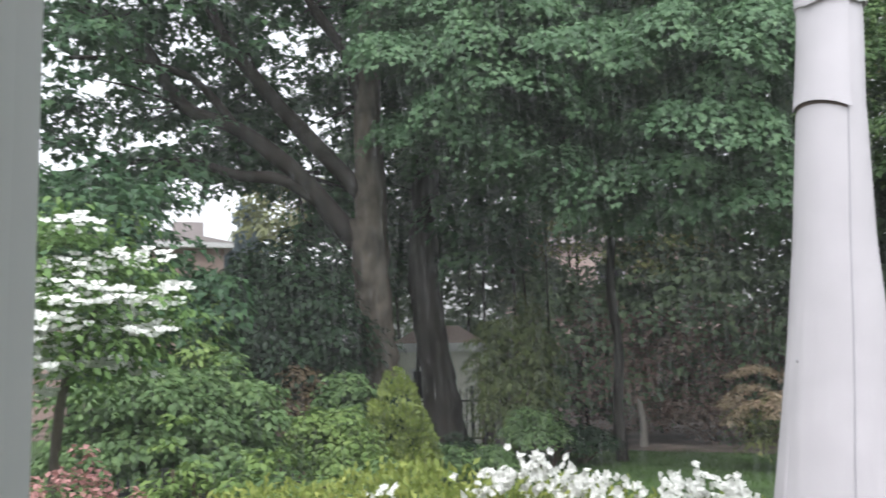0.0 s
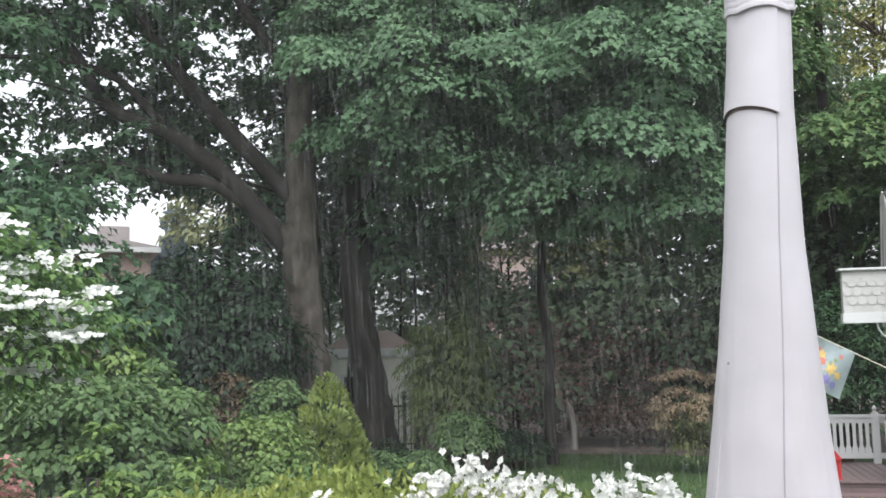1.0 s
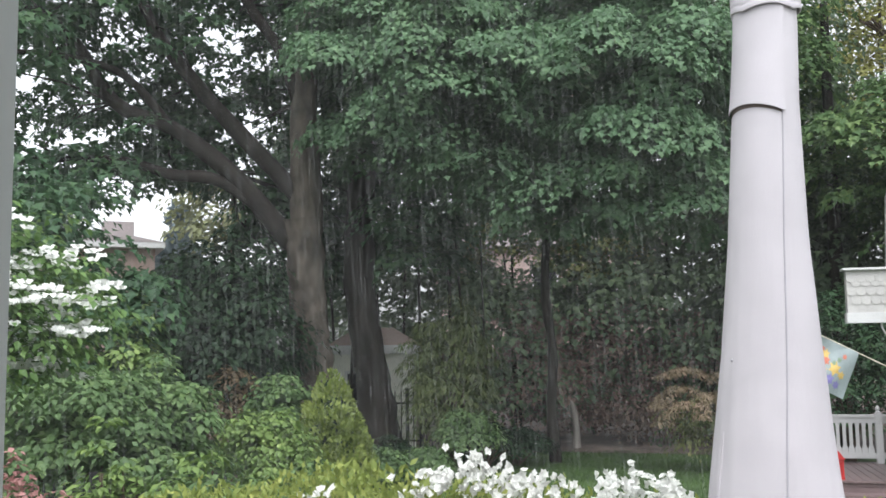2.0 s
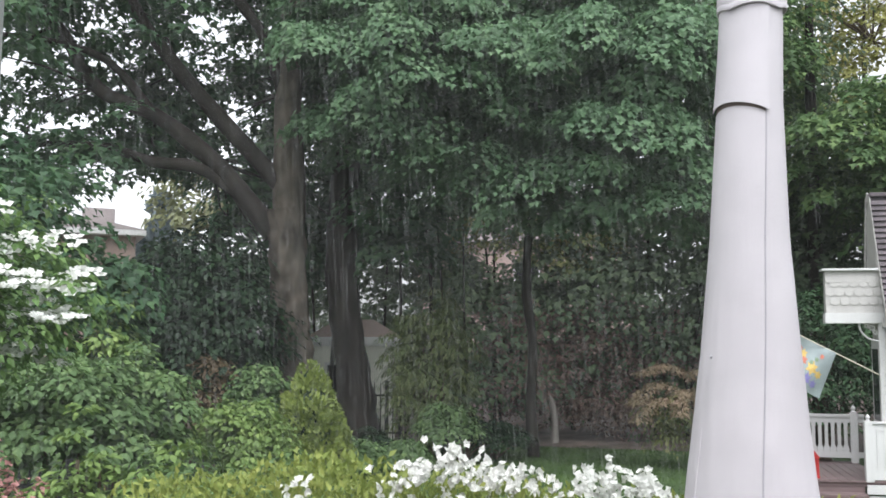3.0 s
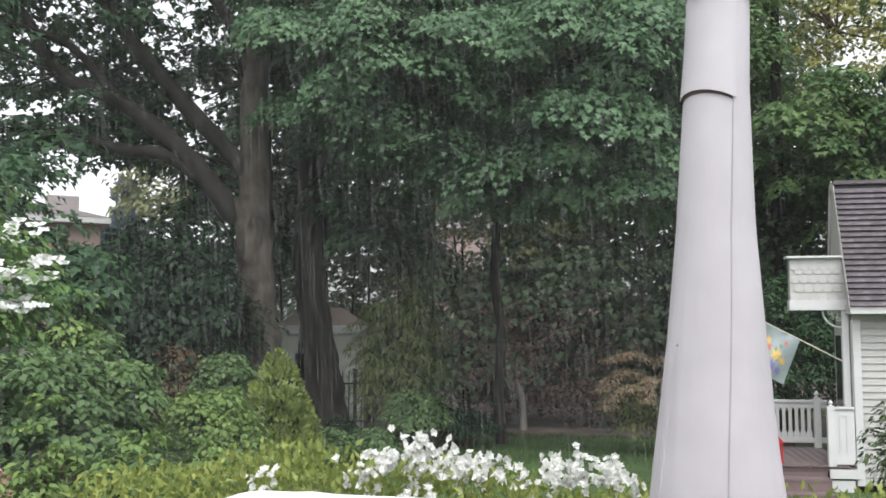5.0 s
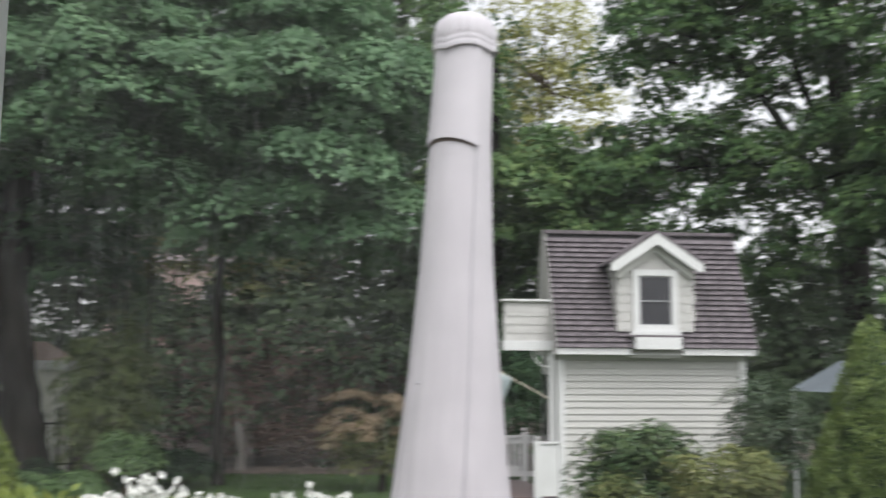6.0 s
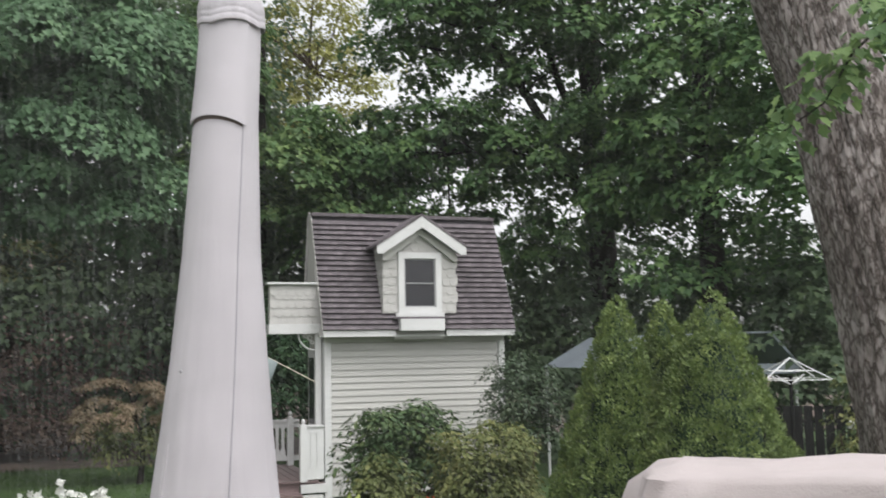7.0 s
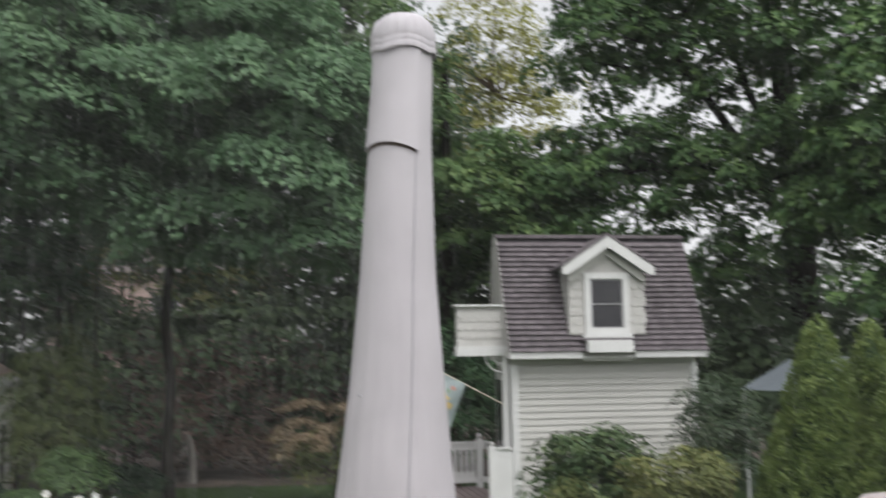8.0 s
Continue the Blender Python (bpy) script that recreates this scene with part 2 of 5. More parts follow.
def mesh_of(bm, name, smooth=False):
    me = bpy.data.meshes.new(name)
    bm.to_mesh(me)
    bm.free()
    if smooth:
        me.polygons.foreach_set("use_smooth", [True] * len(me.polygons))
        me.set_sharp_from_angle(angle=radians(48))
    return me


def part(name, bm, material, parent=None, label="", smooth=False):
    """Links a bmesh or a mesh as one object under a thing or a part."""
    me = mesh_of(bm, name, smooth) if isinstance(bm, bmesh.types.BMesh) else bm
    if not me.materials:
        me.materials.append(material)
    ob = new(name, me)
    ob.parent = parent
    return tagged(ob, label)


def thing(name, label, category, place=(0, 0, 0), group="", kind=""):
    ob = new(name)
    ob.location = place
    ob.empty_display_size = 0.1
    return tagged(ob, label, category, group, kind)


def box(bm, x0, y0, z0, x1, y1, z1, bevel=0.0):
    r = bmesh.ops.create_cube(bm, size=1.0, matrix=Matrix.LocRotScale(((x0 + x1) / 2, (y0 + y1) / 2, (z0 + z1) / 2), None, (abs(x1 - x0), abs(y1 - y0), abs(z1 - z0))))
    if bevel:
        bmesh.ops.bevel(bm, geom=list({e for v in r["verts"] for e in v.link_edges}), offset=bevel, segments=2, affect="EDGES")
    return r["verts"]


def boxed(x0, y0, z0, x1, y1, z1, bevel=0.0):
    bm = bmesh.new()
    box(bm, x0, y0, z0, x1, y1, z1, bevel)
    return bm


def prism(outline, y0, y1, axis="y"):
    """A solid from an outline of (x, z) drawn out along y, or of (y, z) along x."""
    bm = bmesh.new()
    put = (lambda a, b, c: (a, c, b)) if axis == "y" else (lambda a, b, c: (c, a, b))
    rings = [[bm.verts.new(put(a, b, c)) for a, b in outline] for c in (y0, y1)]
    n = len(outline)
    bm.faces.new(rings[0])
    bm.faces.new(rings[1][::-1])
    for i in range(n):
        bm.faces.new((rings[0][i], rings[1][i], rings[1][(i + 1) % n], rings[0][(i + 1) % n]))
    bmesh.ops.recalc_face_normals(bm, faces=bm.faces)
    return bm


def tube(bm, pts, radii, seg=10, lump=0.0, lumpscale=2.0, cap=True):
    """A round limb along a line of places, each with its radius."""
    pts = [Vector(p) for p in pts]
    side = Vector((1, 0, 0))
    rings = []
    for i, p in enumerate(pts):
        d = (pts[min(i + 1, len(pts) - 1)] - pts[max(i - 1, 0)]).normalized()
        side = (side - d * side.dot(d))
        side = side.normalized() if side.length > 1e-4 else d.orthogonal().normalized()
        up = d.cross(side)
        ring = []
        for k in range(seg):
            a = math.tau * k / seg
            w = side * math.cos(a) + up * math.sin(a)
            q = p + w * radii[i]
            if lump:
                q += w * radii[i] * lump * noise.noise(q * lumpscale)
            ring.append(bm.verts.new(q))
        rings.append(ring)
    for a, b in zip(rings, rings[1:]):
        for k in range(seg):
            bm.faces.new((a[k], a[(k + 1) % seg], b[(k + 1) % seg], b[k]))
    if cap:
        bm.faces.new(rings[0][::-1])
        bm.faces.new(rings[-1])
    return rings


def smooth_line(pts, radii, steps=5):
    """More places along a line, rounding its bends."""
    pts = [Vector(p) for p in pts]
    op, orr = [], []
    for i in range(len(pts) - 1):
        p0, p1, p2, p3 = pts[max(i - 1, 0)], pts[i], pts[i + 1], pts[min(i + 2, len(pts) - 1)]
        for s in range(steps):
            t = s / steps
            op.append(0.5 * ((2 * p1) + (p2 - p0) * t + (2 * p0 - 5 * p1 + 4 * p2 - p3) * t * t + (3 * p1 - p0 - 3 * p2 + p3) * t ** 3))
            orr.append(radii[i] + (radii[i + 1] - radii[i]) * t)
    return op + [pts[-1]], orr + [radii[-1]]


def limb(name, pts, radii, material, parent, seg=10, steps=5, lump=0.18, lumpscale=2.0, label=""):
    bm = bmesh.new()
    p, r = smooth_line(pts, radii, steps)
    tube(bm, p, r, seg, lump, lumpscale)
    return part(name, bm, material, parent, label, smooth=True)


def unit(a):
    return a / np.maximum(np.linalg.norm(a, axis=1, keepdims=True), 1e-6)


def leaf_mesh(name, base, axis, normal, length, width, fold=0.18, lobed=False):
    """Many leaves in one mesh, each folded along its middle; lobed ones have five points."""
    axis = unit(axis)
    side = unit(np.cross(axis, normal))
    normal = np.cross(side, axis)
    L, W = np.asarray(length)[:, None], np.asarray(width)[:, None]
    if lobed == "maple":
        shape = [(0, 0, 0), (0.34, 0.56, 0.8), (0.52, 0.22, 0.2), (1, 0, -0.4), (0.52, -0.22, 0.2), (0.34, -0.56, 0.8)]
        tris = [(0, 2, 1), (0, 3, 2), (0, 4, 3), (0, 5, 4)]
    elif lobed:
        shape = [(0, 0, 0), (0.18, 0.34, 1), (0.42, 0.28, 0.8), (0.52, 0.5, 1.2), (0.66, 0.2, 0.5), (1, 0, 0), (0.66, -0.2, 0.5), (0.52, -0.5, 1.2), (0.42, -0.28, 0.8), (0.18, -0.34, 1), (0.4, 0, 0)]
        tris = [(10, i, i + 1) for i in range(0, 9)] + [(10, 9, 0)]
    else:
        shape = [(0, 0, 0), (0.42, 0.5, 1), (1, 0, -0.3), (0.42, -0.5, 1)]
        tris = [(0, 2, 1), (0, 3, 2)]
    k, n = len(shape), len(base)
    V = np.empty((n, k, 3), np.float32)
    for i, (a, b, c) in enumerate(shape):
        V[:, i] = base + axis * L * a + side * W * b + normal * W * fold * c
    T = (np.arange(n)[:, None, None] * k + np.array(tris)[None]).reshape(-1)
    me = bpy.data.meshes.new(name)
    me.vertices.add(n * k)
    me.vertices.foreach_set("co", V.reshape(-1))
    nt = n * len(tris)
    me.loops.add(nt * 3)
    me.loops.foreach_set("vertex_index", T.astype(np.int32))
    me.polygons.add(nt)
    me.polygons.foreach_set("loop_start", np.arange(0, nt * 3, 3, dtype=np.int32))
    me.update(calc_edges=True)
    return me


def domes(rng, centres, radii, count, flat=0.4, droop=0.6, shake=0.28, tip=None):
    """Leaves laid like shingles over many small domes: the layered sprays of a broad-leaved tree."""
    up = np.array([[0, 0, 1.0]])
    tip = np.repeat(up, len(centres), 0) if tip is None else unit(tip)
    side = unit(np.cross(tip, np.array([[0.05, 1.0, 0.02]])))
    fore = np.cross(tip, side)
    centres, radii = np.repeat(centres, count, 0), np.repeat(radii, count)[:, None]
    tip, side, fore = (np.repeat(v, count, 0) for v in (tip, side, fore))
    n = len(centres)
    rho, th = np.sqrt(rng.random((n, 1))), rng.random((n, 1)) * math.tau
    # a ragged edge: each spray reaches further in some directions
    reach = 1 + 0.22 * np.sin(3 * th + centres[:, :1] * 9) + 0.16 * np.sin(5 * th + centres[:, 1:2] * 11)
    out = side * np.cos(th) + fore * np.sin(th)
    base = centres + radii * (out * rho * reach + tip * (flat * (1 - rho ** 2) + rng.normal(0, 0.07, (n, 1)))) + rng.normal(0, 0.02, (n, 3))
    axis = out - up * (droop * rho + 0.25) + rng.normal(0, shake, (n, 3))
    normal = tip + out * 0.7 * rho + rng.normal(0, shake, (n, 3))
    return base, axis, normal


def in_ball(rng, n, centre, radii, inner=0.35, low=-1.0):
    """Places in an ellipsoid, thicker towards its skin, with lumps in its outline."""
    d = unit(rng.normal(size=(n * 3, 3)))
    d = d[d[:, 2] > low][:n]
    r = inner + (1 - inner) * rng.random((len(d), 1)) ** 0.6
    lump = np.array([0.82 + 0.36 * (noise.noise(Vector(v) * 2.3 + Vector(centre)) + 0.5) for v in d])[:, None]
    return np.array(centre)[None] + d * r * lump * np.array(radii)[None]


def crown(name, rng, balls, leaf, material, parent, per=60, clump=0.5, flat=0.4, droop=0.6, lobed=False, aspect=0.85, inner=0.35, low=-1.0, label="", lean=0.5, shake=0.22):
    """A crown out of balls of (centre, radii, clumps); the outer sprays tip outwards."""
    sets = [(c, r, in_ball(rng, n, c, r, inner, low)) for c, r, n in balls]
    cs = np.concatenate([p for c, r, p in sets])
    tip = np.concatenate([np.array([[0, 0, 1.0]]) + lean * (p - np.array(c)[None]) / np.array(r)[None] for c, r, p in sets])
    tip[:, 2] = np.maximum(tip[:, 2], 0.45)
    rad = clump * (0.6 + 0.8 * rng.random(len(cs)))
    b, a, nn = domes(rng, cs, rad, per, flat, droop, shake, tip)
    ln = leaf * (0.65 + 0.7 * rng.random(len(b)))
    return tagged(part(name, leaf_mesh(name, b, a, nn, ln, ln * aspect, lobed=lobed), material, parent, label), kind="stuff")


def twigs(rng, parent, roots, balls, n, material, r=0.02):
    """Thin branches from the nearest place on the limbs out into the crown, joined as one part."""
    bm = bmesh.new()
    roots = [Vector(q) for q in roots]
    for c, rr, k in balls:
        for p in in_ball(rng, max(2, n * k // max(1, sum(b[2] for b in balls))), c, rr, 0.4):
            p = Vector(p)
            root = min(roots, key=lambda q: (q - p).length + 0.5 * abs(q.z - p.z))
            q = root.lerp(p, 0.5) + Vector(rng.normal(0, 0.15, 3)) + Vector((0, 0, 0.15))
            tube(bm, [root, q, p], [r * 1.6, r, r * 0.35], 5, cap=False)
    return tagged(part("branchwork", bm, material, parent), kind="stuff")


def shrub(rng, name, label, category, place, radii, height, leaf, material, clumps, per, clump=0.22, group="", flat=0.5, droop=0.4, aspect=0.6, low=-0.35):
    """A bush: stems from the ground and a lumpy crown of leaves."""
    x, y, z = place
    t = thing(name, label, category, place, group)
    c = (0, 0, height * 0.55)
    balls = [(c, (radii[0], radii[1], height * 0.5), clumps)]
    bm = bmesh.new()
    for p in in_ball(rng, 9, c, (radii[0] * 0.8, radii[1] * 0.8, height * 0.4), 0.5, -0.2):
        tube(bm, [(rng.normal(0, 0.05), rng.normal(0, 0.05), -0.05), (p[0] * 0.4, p[1] * 0.4, p[2] * 0.55), tuple(p)], [0.025, 0.018, 0.006], 5, cap=False)
    tagged(part("stemwork", bm, M_TWIG, t), kind="stuff")
    crown("foliage", rng, balls, leaf, material, t, per, clump, flat, droop, aspect=aspect, low=low)
    return t


def cone_bush(rng, name, label, category, place, height, radius, leaf, material, count, power=0.75, group="", lean=0.0, tuft=0.034):
    """A clipped or naturally pointed conifer of upright overlapping sprays."""
    t = thing(name, label, category, place, group)
    per = 30
    sprays = count // per
    h0 = 1 - np.sqrt(rng.random(sprays))
    th0 = rng.random(sprays) * math.tau
    deep = np.repeat(0.83 + 0.20 * rng.random(sprays), per)
    count = sprays * per
    up_by, round_by = rng.normal(0, tuft, count), rng.normal(0, tuft * 1.25, count)
    h = np.clip(np.repeat(h0, per) + up_by / height, 0, 1)
    th = np.repeat(th0, per) + round_by / (radius * (1.05 - h))
    bulge = tuft * 1.1 * np.exp(-(up_by ** 2 + round_by ** 2) / (2 * tuft * tuft))
    prof = (1 - h) ** power * (0.55 + 0.45 * np.minimum(1, h * 6 + 0.35))
    lum = np.array([1 + 0.10 * noise.noise(Vector((math.cos(a) * 2.2, math.sin(a) * 2.2, b * 5 + place[0]))) for a, b in zip(th, h)])
    lum += np.array([0.08 * noise.noise(Vector((math.cos(a) * 6, math.sin(a) * 6, b * 16 + place[1]))) for a, b in zip(th, h)])
    rr = radius * prof * lum * deep * (0.95 + 0.06 * rng.random(count)) + bulge
    out = np.stack([np.cos(th), np.sin(th), 0 * th], 1)
    base = out * rr[:, None]
    base[:, 2] = h * height * 0.98 + 0.03
    base[:, 0] += lean * h
    axis = out * 0.55 + np.array([[0, 0, 0.75]]) + np.repeat(rng.normal(0, 0.35, (sprays, 3)), per, 0) + rng.normal(0, 0.28, (count, 3))
    nrm = out * 1.0 + np.array([[0, 0, 0.7]]) + np.repeat(rng.normal(0, 0.3, (sprays, 3)), per, 0) + rng.normal(0, 0.15, (count, 3))
    ln = leaf * (0.6 + 0.8 * rng.random(count))
    bm = bmesh.new()
    tube(bm, [(0, 0, -0.05), (0, 0, height * 0.5), (lean, 0, height * 0.93)], [radius * 0.09, radius * 0.06, 0.01], 8, 0.1)
    part("trunk", bm, M_TWIG, t, smooth=True)
    # Solid dark core: its colour stands in for shade between the sprays.
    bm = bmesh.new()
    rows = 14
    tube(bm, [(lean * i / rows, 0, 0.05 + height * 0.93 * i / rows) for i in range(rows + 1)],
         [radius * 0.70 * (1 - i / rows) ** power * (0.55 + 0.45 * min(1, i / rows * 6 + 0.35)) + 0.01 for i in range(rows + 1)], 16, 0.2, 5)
    part("shade_core", bm, M_YEW, t, smooth=True)
    tagged(part("foliage", leaf_mesh("foliage", base, axis, nrm, ln, ln * 0.55), material, t), kind="stuff")
    return t

# ---------------------------------------------------------------- ground and the house we look out of
rng = np.random.default_rng(7)


def sheet(name, x0, y0, x1, y1, nx, ny, height, material, label, category):
    bm = bmesh.new()
    grid = [[bm.verts.new((x0 + (x1 - x0) * i / nx, y0 + (y1 - y0) * j / ny, height(x0 + (x1 - x0) * i / nx, y0 + (y1 - y0) * j / ny))) for i in range(nx + 1)] for j in range(ny + 1)]
    for j in range(ny):
        for i in range(nx):
            bm.faces.new((grid[j][i], grid[j][i + 1], grid[j + 1][i + 1], grid[j + 1][i]))
    return tagged(part(name, bm, material, None, label, smooth=True), category=category, kind="structure")


def lie(x, y):
    """The lie of the land: a flat lawn with a low wooded bank behind it."""
    far = max(0.0, min(1.0, (y - 24.5) / 10))
    return 0.04 * noise.noise(Vector((x * 0.3, y * 0.3, 0))) + 0.55 * far * far * (3 - 2 * far)


ground = sheet("ground", -400, -300, 400, 500, 2, 2, lambda x, y: -0.12, M_GROUND, "wet green lawn reaching to the woods", "lawn")
lawn = sheet("lawn", -24, -2, 26, 23.0, 70, 50, lambda x, y: lie(x, y), M_GROUND, "rain-wet mown green lawn", "lawn")
bank = sheet("bank", -34, 22.8, 40, 60, 60, 40, lambda x, y: lie(x, y) + 0.03 + 0.1 * noise.noise(Vector((x, y, 3))), M_LITTER, "brown leaf litter on the wooded bank", "bank")

# grass where the lawn is open
n = 26000
gx, gy = rng.uniform(-7, 3.2, n), rng.uniform(15.5, 23.4, n)
gz = np.array([lie(a, b) for a, b in zip(gx, gy)])
gb = np.stack([gx, gy, gz], 1)
ga = np.array([[0, 0, 1.0]]) + rng.normal(0, 0.35, (n, 3))
gl = rng.uniform(0.03, 0.08, n)
grass = tagged(part("grass", leaf_mesh("grass", gb, ga, rng.normal(size=(n, 3)), gl, gl * 0.16), M_GRASS, None, "wet grass blades of the open lawn"), category="grass", kind="stuff")

FLOOR = 0.75


def structure(name, bm, material, label, category):
    return tagged(part(name, bm, material, None, label), category=category, kind="structure")


# wall with the window opening, from butted pieces
bm = bmesh.new()
box(bm, -3.2, -0.12, 0.0, -0.20, 0.12, 3.6)
box(bm, 1.05, -0.12, 0.0, 3.2, 0.12, 3.6)
box(bm, -0.20, -0.12, 0.0, 1.05, 0.12, 1.45)
box(bm, -0.20, -0.12, 3.05, 1.05, 0.12, 3.6)
wall_front = structure("wall_front", bm, M_HOUSE, "pale sided house wall around the window", "wall")
# Unseen back wall, with an opening added to light the window's edge strip.
bm = bmesh.new()
box(bm, -3.2, -3.7, 0.0, 3.2, -3.5, 1.2)
box(bm, -3.2, -3.7, 3.2, 3.2, -3.5, 3.6)
box(bm, -3.2, -3.7, 1.2, -2.6, -3.5, 3.2)
box(bm, 2.6, -3.7, 1.2, 3.2, -3.5, 3.2)
structure("wall_back", bm, M_INSIDE, "plain painted inside wall", "wall")
structure("wall_left", boxed(-3.4, -3.7, 0.0, -3.2, 0.12, 3.6), M_INSIDE, "plain painted inside wall", "wall")
structure("wall_right", boxed(3.2, -3.7, 0.0, 3.4, 0.12, 3.6), M_INSIDE, "plain painted inside wall", "wall")
structure("floor", boxed(-3.2, -3.5, FLOOR - 0.2, 3.2, -0.12, FLOOR), M_FLOORWOOD, "brown wooden room floor", "floor")
structure("ceiling", boxed(-3.4, -3.7, 3.6, 3.4, 0.5, 3.75), M_INSIDE, "plain white ceiling", "ceiling")

window = tagged(new("window_1"), "window with glass carrying an added haze, grey metal edge strip and dark stile", "window", kind="structure")
part("stile", boxed(-0.20, 0.1127, 1.48, -0.1238, 0.126, 3.02, 0.0), M_GASKET, window, "dark brown window stile")
part("edge_strip", boxed(-0.1238, 0.1125, 1.48, -0.1219, 0.1265, 3.02, 0.0004), M_ALU, window, "pale grey metal edge strip")
part("sill", boxed(-0.20, -0.10, 1.45, 1.05, 0.18, 1.48, 0.004), M_WHITE, window)
part("head", boxed(-0.20, 0.07, 3.02, 1.05, 0.118, 3.05, 0.003), M_WHITE, window)
part("jamb", boxed(1.02, 0.07, 1.48, 1.05, 0.118, 3.02, 0.003), M_WHITE, window)

# The pane's pale film lifts the darks of everything behind it.
pane = part("pane", boxed(-0.1218, 0.118, 1.481, 1.019, 0.121, 3.019), M_PANE, window, "clear glass with a thin added veil of haze")
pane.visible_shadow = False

terrace = thing("terrace", "weathered grey-brown board terrace beside the house", "terrace", kind="structure")
plank_mesh = mesh_of(boxed(-3.0, -0.065, -0.03, 3.2, 0.065, 0.0, 0.004), "board")
plank_mesh.materials.append(M_DECKGREY)
for i in range(25):
    o = new("board", plank_mesh)
    o.parent = terrace
    o.location = (0, 0.36 + 0.137 * i, FLOOR)
part("skirt", boxed(-2.98, 0.30, 0.0, 3.18, 3.66, FLOOR - 0.032), M_DECKGREY, terrace)

# ---------------------------------------------------------------- covered parasol on the terrace
UX, UY = 0.29, 3.17
PROFILE = [(0.92, 0.275, -0.055), (1.2, 0.262, -0.045), (1.6, 0.224, -0.03), (1.96, 0.180, -0.026), (2.28, 0.146, -0.018), (2.63, 0.117, -0.012), (3.06, 0.097, 0.0), (3.30, 0.092, 0.012), (3.40, 0.090, 0.014)]


def cover_at(z):
    for (a, ra, xa), (b, rb, xb) in zip(PROFILE, PROFILE[1:]):
        if z <= b:
            t = (z - a) / (b - a)
            return ra + (rb - ra) * t, xa + (xb - xa) * t
    return PROFILE[-1][1], PROFILE[-1][2]


def cover_point(z, a, out=0.0):
    """On the cloth at height z and angle a, with the folds that hang towards the hem."""
    r, dx = cover_at(z)
    w = max(0.0, (3.0 - z) / 2.0)
    fold = 0.016 * w * math.sin(3 * a + 0.6 + 0.5 * z) + 0.005 * w * math.sin(7 * a + 2 * z) + 0.003 * w * math.sin(13 * a + 3 * z) + 0.010 * noise.noise(Vector((math.cos(a) * 2, math.sin(a) * 2, z * 2.2))) + 0.013 * min(1.0, w * 2) * noise.noise(Vector((math.cos(a) * 5, math.sin(a) * 5, z * 7)))
    crease = noise.noise(Vector((math.cos(a) * 3.2 + 5, math.sin(a) * 3.2, z * 1.1)))
    fold -= 0.016 * min(1.0, w * 1.6) * math.exp(-(crease / 0.07) ** 2)
    r = r * (1 + fold) + out
    return Vector((dx + r * math.cos(a), r * 0.92 * math.sin(a), z))


def shell(a0, a1, z0, z1, na, nz, out, thick, lift=None, closed=False, flare=0.0):
    """A sheet of cloth wrapped over the cover, with real thickness."""
    bm = bmesh.new()
    lay = []
    for o in (out, out + thick):
        rows = []
        for j in range(nz + 1):
            row = []
            for i in range(na if closed else na + 1):
                a = a0 + (a1 - a0) * i / na
                f = j / nz
                zz0 = z0 + (lift(i / na) if lift else 0)
                row.append(bm.verts.new(cover_point(zz0 + (z1 - zz0) * f, a, o + flare * (1 - f) ** 4)))
            rows.append(row)
        lay.append(rows)
    m = len(lay[0][0])
    for s, rows in enumerate(lay):
        for j in range(nz):
            for i in range(m if closed else m - 1):
                q = (rows[j][i], rows[j][(i + 1) % m], rows[j + 1][(i + 1) % m], rows[j + 1][i])
                bm.faces.new(q if s else q[::-1])
    for i in range(m if closed else m - 1):
        k = (i + 1) % m
        bm.faces.new((lay[0][0][i], lay[0][0][k], lay[1][0][k], lay[1][0][i]))
        bm.faces.new((lay[0][nz][k], lay[0][nz][i], lay[1][nz][i], lay[1][nz][k]))
    if not closed:
        for j in range(nz):
            for i in (0, m - 1):
                bm.faces.new((lay[0][j][i], lay[0][j + 1][i], lay[1][j + 1][i], lay[1][j][i]))
    bmesh.ops.recalc_face_normals(bm, faces=bm.faces)
    return bm


parasol = thing("parasol", "tall closed garden parasol in a pale grey cloth cover", "parasol", (UX, UY, FLOOR))


def up(bm):
    bmesh.ops.translate(bm, verts=bm.verts, vec=(0, 0, -FLOOR))
    return bm


part("cover", up(shell(0, math.tau, 0.92, 3.40, 140, 110, 0.0, 0.004, closed=True)), M_CLOTH, parasol, "pale grey weatherproof cloth", smooth=True)
FL0, FL1 = math.pi + 0.05, math.pi + 2.05
part("flap", up(shell(FL0, FL1, 3.035, 3.36, 30, 14, 0.0065, 0.0035, lambda f: 0.022 * math.sin(math.pi * min(1, f * 1.05)) ** 0.8 - 0.012 * f, flare=0.005)), M_CLOTH, parasol, "stitched cloth flap with a shadowed lower hem", smooth=True)
# Thin dark strip that draws the flap's shadow line onto the cover.
part("hem_shadow", up(shell(FL0 + 0.03, FL1 - 0.04, 3.026, 3.085, 30, 2, 0.002, 0.003, lambda f: 0.019 * math.sin(math.pi * f) ** 0.8 - 0.010 * f)), M_HEM_SHADE, parasol, "dark strip painting the shade under the flap", smooth=True)
part("side_flap", up(shell(FL1 + 0.10, FL1 + 1.3, 0.94, 3.30, 12, 40, 0.001, 0.003)), M_CLOTH, parasol, smooth=True)
bm = bmesh.new()
